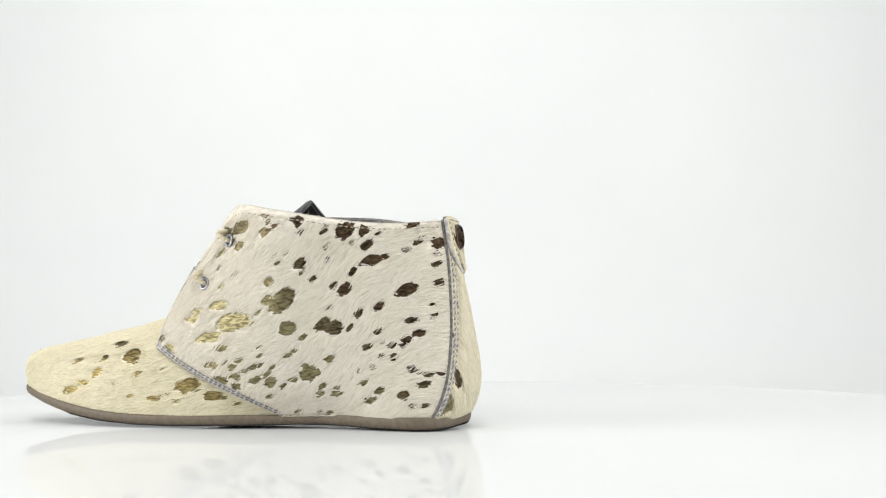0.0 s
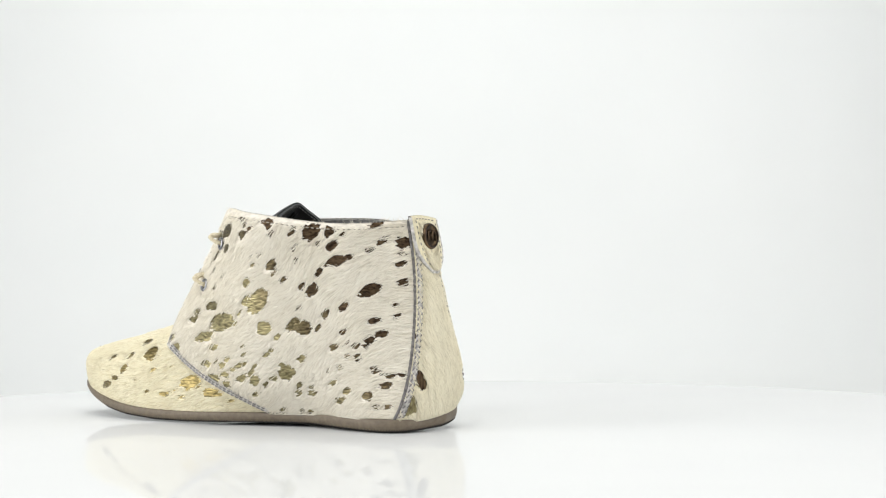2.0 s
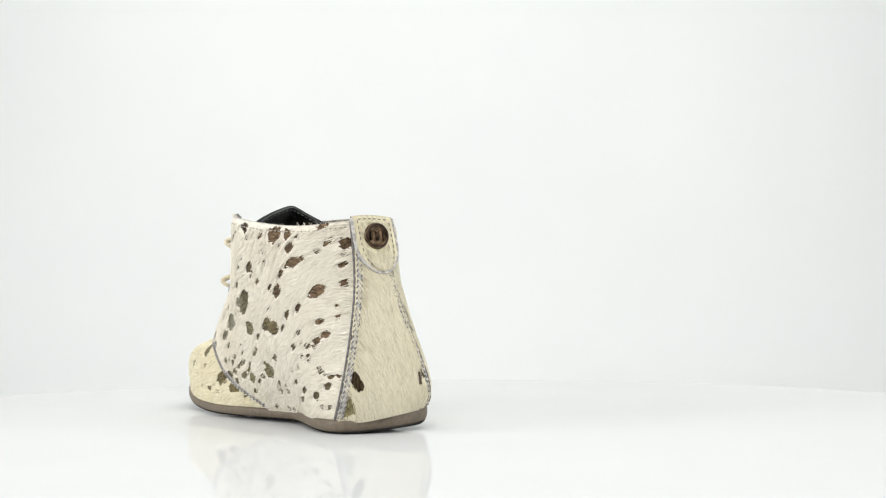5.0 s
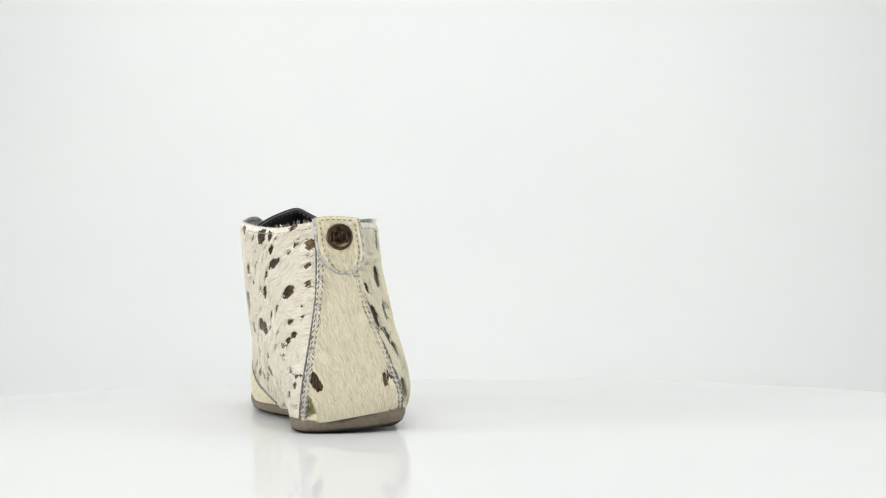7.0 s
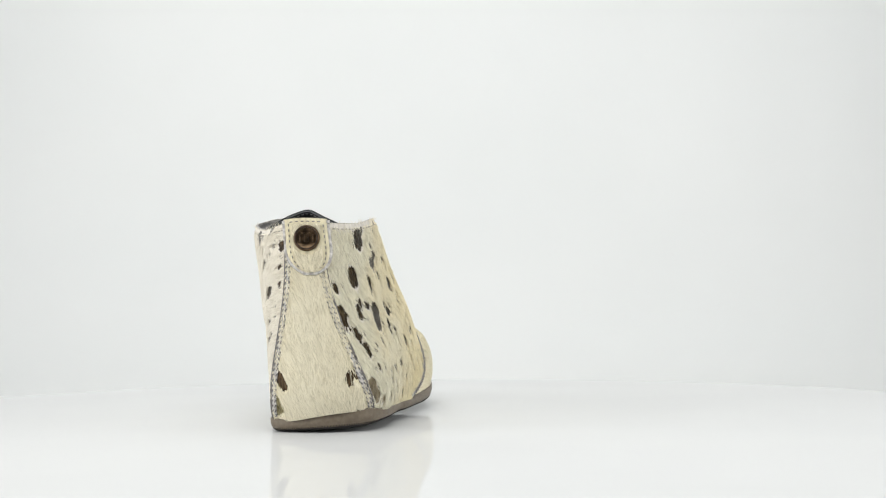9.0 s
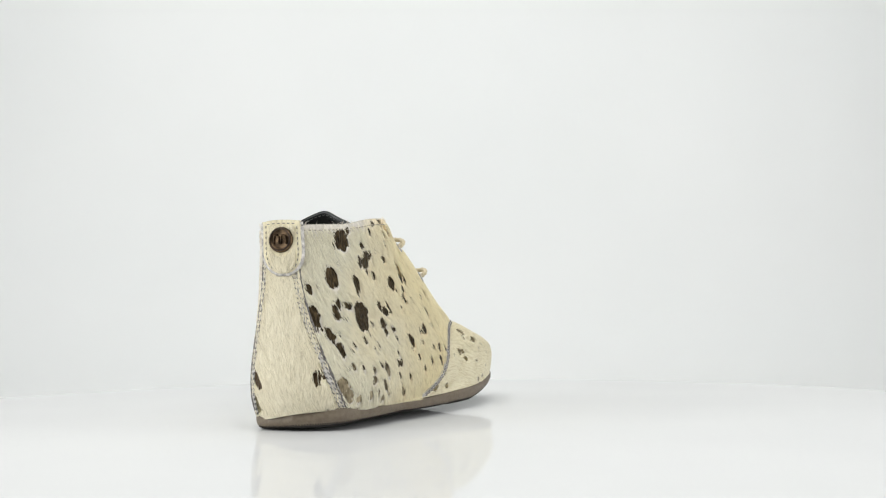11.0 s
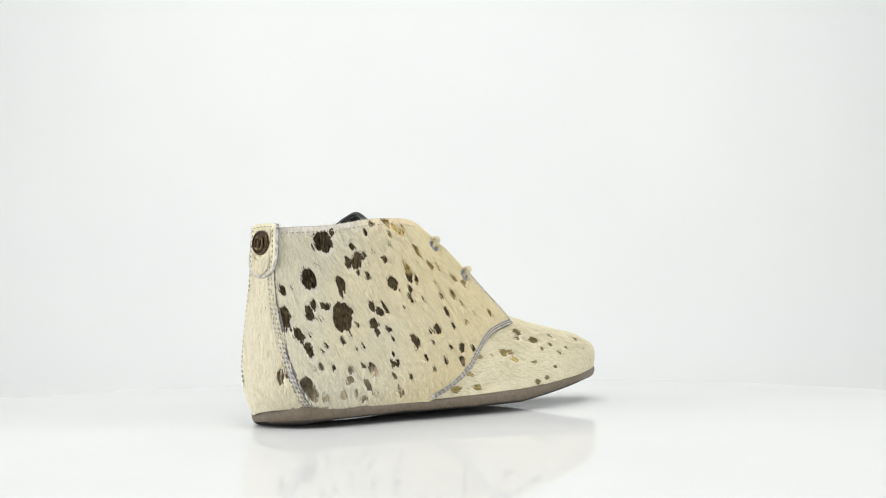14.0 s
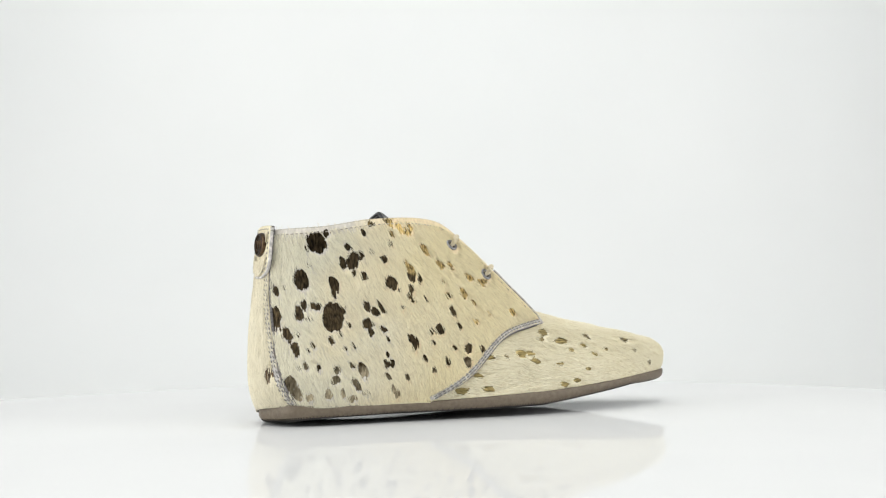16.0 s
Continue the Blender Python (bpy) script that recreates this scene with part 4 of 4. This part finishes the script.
def heel_line(side, d, lo=2, hi=-2):
    """A line on the heel strip at the distance d from one of its long edges."""
    g, n = (GRIDS["heel"], NORMAL["heel"]) if side > 0 else (GRIDS["heel"][::-1], NORMAL["heel"][::-1])
    out, up = [], []
    for j in range(g.shape[1])[lo:hi]:
        arc = np.concatenate([[0], np.cumsum(np.linalg.norm(np.diff(g[:, j], axis=0), axis=1))])
        out.append([np.interp(d, arc, g[:, j, c]) for c in range(3)])
        up.append([np.interp(d, arc, n[:, j, c]) for c in range(3)])
    return np.array(out), np.array(up)


def slanted(a, b, up, pitch=0.0026, lean=0.0014, radius=0.00032, lift=0.00045):
    """Stitches that run askew from line a to line b."""
    arc = np.concatenate([[0], np.cumsum(np.linalg.norm(np.diff(a, axis=0), axis=1))])
    take = lambda line, at: np.array([np.interp(at, arc, line[:, c]) for c in range(3)])
    out = []
    for at in np.arange(0.001, arc[-1] - lean - 0.001, pitch):
        p, q, u = take(a, at), take(b, at + lean), take(up, at)
        path = [p - u * 0.0003, p * 0.8 + q * 0.2 + u * lift, p * 0.2 + q * 0.8 + u * lift, q - u * 0.0003]
        out.append(tube(path, radius * np.array([0.7, 1, 1, 0.7]), 5))
    return out


for side in (1, -1):
    lines = [heel_line(side, d) for d in np.linspace(0.0004, 0.0044, 7)]
    band = np.stack([p + n * 0.0003 for p, n in lines], 1)
    band_n = np.stack([n for p, n in lines], 1)
    shell("heel_band", band, band_n, 0.0008, [SUEDE, CUT_EDGE], boot, "lilac-grey suede band along the heel seam")
    rows = []
    for d in (0.0010, 0.0029):
        (a, up), (b, _) = heel_line(side, d), heel_line(side, d + 0.0008)
        rows += slanted(a, b, up)
    v, f = join(rows)
    tagged(mesh_object("heel_stitching", v, f, THREAD_DARK, boot, "dark grey slanted double stitching"), kind="stuff")
# dark turned edges along the heel seams and grey piping under the quarters' front edges
for k, i, mat, r in (("heel", 0, CUT_EDGE, 0.0008), ("heel", -1, CUT_EDGE, 0.0008), ("quarter_l", -1, CUT_EDGE, 0.0008), ("quarter_r", -1, CUT_EDGE, 0.0008)):
    p, n = row_at(k, i, 1, -1)
    v, f = tube(p - n * 0.0008, r, 6)
    mesh_object("piping", v, f, mat, boot, "lilac-grey raw seam edge")


# ---- short hair lying on the hide ----
def hair_material(name, low, high, tints, by=None):
    m, nodes, links, bsdf = material(name)
    geo = nodes.new("ShaderNodeNewGeometry")
    tone = ramp(nodes, links, geo.outputs["Random Per Island"], [(0.0, tuple(c * 0.84 for c in low)), (0.12, low), (0.4, high), (1.0, tuple(min(0.9, c * 1.1) for c in high))])
    tint = ramp(nodes, links, by(nodes, links) if by else noise_node(nodes, links, 26.0, 2.0), tints)
    mix = nodes.new("ShaderNodeMix")
    mix.data_type, mix.blend_type = "RGBA", "MULTIPLY"
    mix.inputs[0].default_value = 1.0
    links.new(tone, mix.inputs[6])
    links.new(tint, mix.inputs[7])
    links.new(mix.outputs[2], bsdf.inputs["Base Color"])
    bsdf.inputs["Roughness"].default_value = 0.5
    bsdf.inputs["Specular IOR Level"].default_value = 0.35
    return m


EVEN = [(0.35, (0.94, 0.93, 0.90)), (0.65, (1.0, 1.0, 1.0))]
HAIR_PALE = hair_material("hair_pale", (0.71, 0.65, 0.54), (0.80, 0.755, 0.655), EVEN)
HAIR_CREAM = hair_material("hair_cream", (0.67, 0.60, 0.44), (0.765, 0.705, 0.535), [(0.1, (0.94, 0.97, 1.0)), (0.45, (1.0, 0.99, 0.95)), (0.95, (1.0, 0.965, 0.82))], graded)
HAIR_VAMP = hair_material("hair_vamp", (0.71, 0.63, 0.42), (0.83, 0.77, 0.585), EVEN)
HAIR_HEEL = hair_material("hair_heel", (0.66, 0.60, 0.44), (0.79, 0.735, 0.575), EVEN)


def look_up(g, s, v):
    ns, nv = g.shape[:2]
    s, v = np.clip(s, 0, ns - 1.001), np.clip(v, 0, nv - 1.001)
    i, j = s.astype(int), v.astype(int)
    a, b = (s - i)[:, None], (v - j)[:, None]
    return (g[i, j] * (1 - a) + g[i + 1, j] * a) * (1 - b) + (g[i, j + 1] * (1 - a) + g[i + 1, j + 1] * a) * b


BALD = {"quarter_l": ((116.5, 93.5, 4.0), (131.5, 72.6, 4.0)), "quarter_r": ((109.5, 93, 4.0), (126.5, 77, 4.0))}


def hair(name, k, count, flow, mat, parent, length=0.006, width=0.00022, seed=1, wander=0.55):
    """Tapered hairs that follow the skin; none roots in the bare foil."""
    rng = np.random.default_rng(seed)
    g, n, fo = GRIDS[k], NORMAL[k], FOIL[k][..., None]
    ns, nv = g.shape[:2]
    cell = np.linalg.norm(np.cross(g[1:, :-1] - g[:-1, :-1], g[:-1, 1:] - g[:-1, :-1]), axis=2).ravel()
    pick = rng.choice(len(cell), count, p=cell / cell.sum())
    s = pick // (nv - 1) + rng.random(count)
    v = pick % (nv - 1) + rng.random(count)
    keep = look_up(fo, s, v)[:, 0] > 0.1
    at = look_up(g, s, v)
    if k == "heel":
        edges = np.concatenate([g[0, ::3], g[-1, ::3]])
        rim = np.array([np.sqrt(((edges - p) ** 2).sum(1)).min() for p in at])
        keep &= (rim > 0.0043) | (rng.random(count) < 0.11)
    if k.startswith("quarter"):
        edge = g[-1, ::3]
        gap = np.array([np.sqrt(((edge - p) ** 2).sum(1)).min() for p in at])
        keep &= (gap > 0.0030) | ((gap > 0.0008) & (rng.random(count) < 0.45))
    if k == "tab":
        keep &= (s > 4) & (s < ns - 8) & (v > 7) & (v < nv - 7)
        keep &= np.hypot(at[:, 1] * 1000 + AXIS[1] - 8.9, at[:, 2] * 1000 - 93.2) > 7.5
    for x, z, r in BALD.get(k, ()):
        keep &= np.hypot(at[:, 0] * 1000 + AXIS[0] - x, at[:, 2] * 1000 - z) > r
    keep &= (v > 0.4) & (v < nv - 3)
    if k.startswith("quarter"):
        keep &= (v < nv - 7) | (rng.random(count) < 0.4)
    s, v = s[keep], v[keep]
    m = len(s)
    root = look_up(g, s, v)
    d = flow(root)
    swirl = np.array([noise.noise(Vector(p) * 60.0 + Vector((seed, 3, 0))) for p in root]) * wander + rng.normal(0, 0.16, m)
    ds = look_up(np.gradient(g, axis=0), s, v)
    dv = look_up(np.gradient(g, axis=1), s, v)
    nn = look_up(n, s, v)
    d = d - nn * (d * nn).sum(1, keepdims=True)
    d /= np.maximum(np.linalg.norm(d, axis=1, keepdims=True), 1e-9)
    side = np.cross(nn, d)
    d = d * np.cos(swirl)[:, None] + side * np.sin(swirl)[:, None]
    a11, a12, a22 = (ds * ds).sum(1), (ds * dv).sum(1), (dv * dv).sum(1)
    b1, b2 = (d * ds).sum(1), (d * dv).sum(1)
    det = np.maximum(a11 * a22 - a12 * a12, 1e-16)
    ps, pv = (b1 * a22 - b2 * a12) / det, (b2 * a11 - b1 * a12) / det
    size = length * rng.uniform(0.55, 1.2, m)
    if k.startswith("quarter"):
        tip = look_up(g, s + ps * size, v + pv * size)
        gap = np.array([np.sqrt(((edge - p) ** 2).sum(1)).min() for p in tip])
        size = np.where((gap < 0.0028) & (rng.random(m) < 0.6), size * 0.35, size)
    for cut in (1.0, 0.6):
        over = look_up(fo, s + ps * size * cut, v + pv * size * cut)[:, 0] < -0.1 - rng.exponential(0.22, m)
        size = np.where(over, size * 0.5, size)
    bare = look_up(fo, s + ps * size, v + pv * size)[:, 0] < -0.35 - rng.exponential(0.35, m)
    size = np.where(bare, 0.0004, size)
    lift = rng.uniform(0.0003, 0.0010, m)
    w = width * rng.uniform(0.7, 1.4, m)
    rings = []
    for f, up, wd in ((0, -0.2, 1.0), (0.35, 0.75, 1.0), (0.72, 1.0, 0.75), (1.0, 0.9, 0.12)):
        c = look_up(g, s + ps * size * f, v + pv * size * f) + look_up(n, s + ps * size * f, v + pv * size * f) * (lift * up)[:, None]
        sd = np.cross(nn, d)
        rings.append(np.stack([c - sd * (w * wd)[:, None], c + nn * (w * wd * 0.7)[:, None], c + sd * (w * wd)[:, None]], 1))
    verts = np.stack(rings, 1).reshape(-1, 3)
    base = (np.arange(m) * 12)[:, None, None]
    quads = np.array([[r * 3 + e, r * 3 + e + 1, r * 3 + e + 4, r * 3 + e + 3] for r in range(3) for e in range(2)])
    faces = (base + quads[None]).reshape(-1, 4)
    ob = mesh_object(name, verts, faces.tolist(), mat, parent, "short glossy lying hair")
    tagged(ob, kind="stuff")


def flow_left(p):
    x, z = p[:, 0] * 1000 + AXIS[0], p[:, 2] * 1000
    near_seam = np.clip((45 - x) / 35, 0, 1)
    return np.stack([0.75 - 0.1 * near_seam, 0 * x, -0.62 + 0.5 * near_seam], -1)


def flow_right(p):
    return np.stack([np.full(len(p), 0.42), np.zeros(len(p)), np.full(len(p), -0.9)], -1)


def flow_vamp(p):
    return np.stack([np.full(len(p), 0.95), 0.2 * np.sign(p[:, 1]), np.full(len(p), -0.25)], -1)


def flow_heel(p):
    return np.stack([0 * p[:, 0], -0.30 - 0.012 * (p[:, 1] * 1000 + AXIS[1] - 4), np.full(len(p), -1.0)], -1)


hair("outer_hair", "quarter_l", 46000, flow_left, HAIR_PALE, boot, 0.0068, 0.00013, seed=3)
hair("inner_hair", "quarter_r", 44000, flow_right, HAIR_CREAM, boot, 0.0058, 0.00012, seed=4, wander=0.3)
hair("vamp_hair", "vamp_l", 26000, flow_vamp, HAIR_VAMP, boot, 0.0058, 0.00012, seed=5, wander=0.4)
hair("vamp_hair", "vamp_r", 29000, flow_vamp, HAIR_VAMP, boot, 0.0058, 0.00012, seed=6, wander=0.4)
hair("heel_hair", "heel", 19000, flow_heel, HAIR_HEEL, boot, 0.0085, 0.00013, seed=7, wander=0.35)
hair("tab_hair", "tab", 3200, flow_heel, HAIR_HEEL, TAB, 0.0050, 0.00013, seed=8)


def collar_fuzz():
    """Loose hairs that stand up along the collar."""
    rng = np.random.default_rng(11)
    out = []
    for k in ("quarter_l", "quarter_r"):
        g, n = GRIDS[k], NORMAL[k]
        for _ in range(80):
            i = int(rng.integers(1, 118))
            p = g[i, -2] - n[i, -2] * 0.0006
            d = np.array([rng.normal(0.1, 0.5), rng.normal(0, 0.4), 1.0]) + n[i, -2] * 0.3
            size = rng.uniform(0.0006, 0.0022) * (1.5 if i < 40 else 1.0)
            bend = np.array([rng.normal(0, 0.4), rng.normal(0, 0.4), -0.2])
            out.append(tube([p, p + d * size * 0.5, p + d * size + bend * size * 0.4], [0.00012, 0.0001, 0.00003], 3))
    v, f = join(out)
    tagged(mesh_object("collar_hair", v, f, HAIR_PALE, boot, "loose pale hairs on the collar edge"), kind="stuff")


collar_fuzz()


# ---- the turntable carries the boot round ----
def motions():
    turn = -136.45 / 16
    steps = [0.5 * k for k in range(33)]
    walk(turntable, [(t, pose(0, 0, 0.0006, 0, 0, 164.3 + turn * t) @ pose(0, 0, 0, 0, -0.32, 0)) for t in steps])
    walk(boot, [(t, pose(0, 0, 0.0001, 0, 0, 164.3 + turn * t)) for t in steps])


motions()
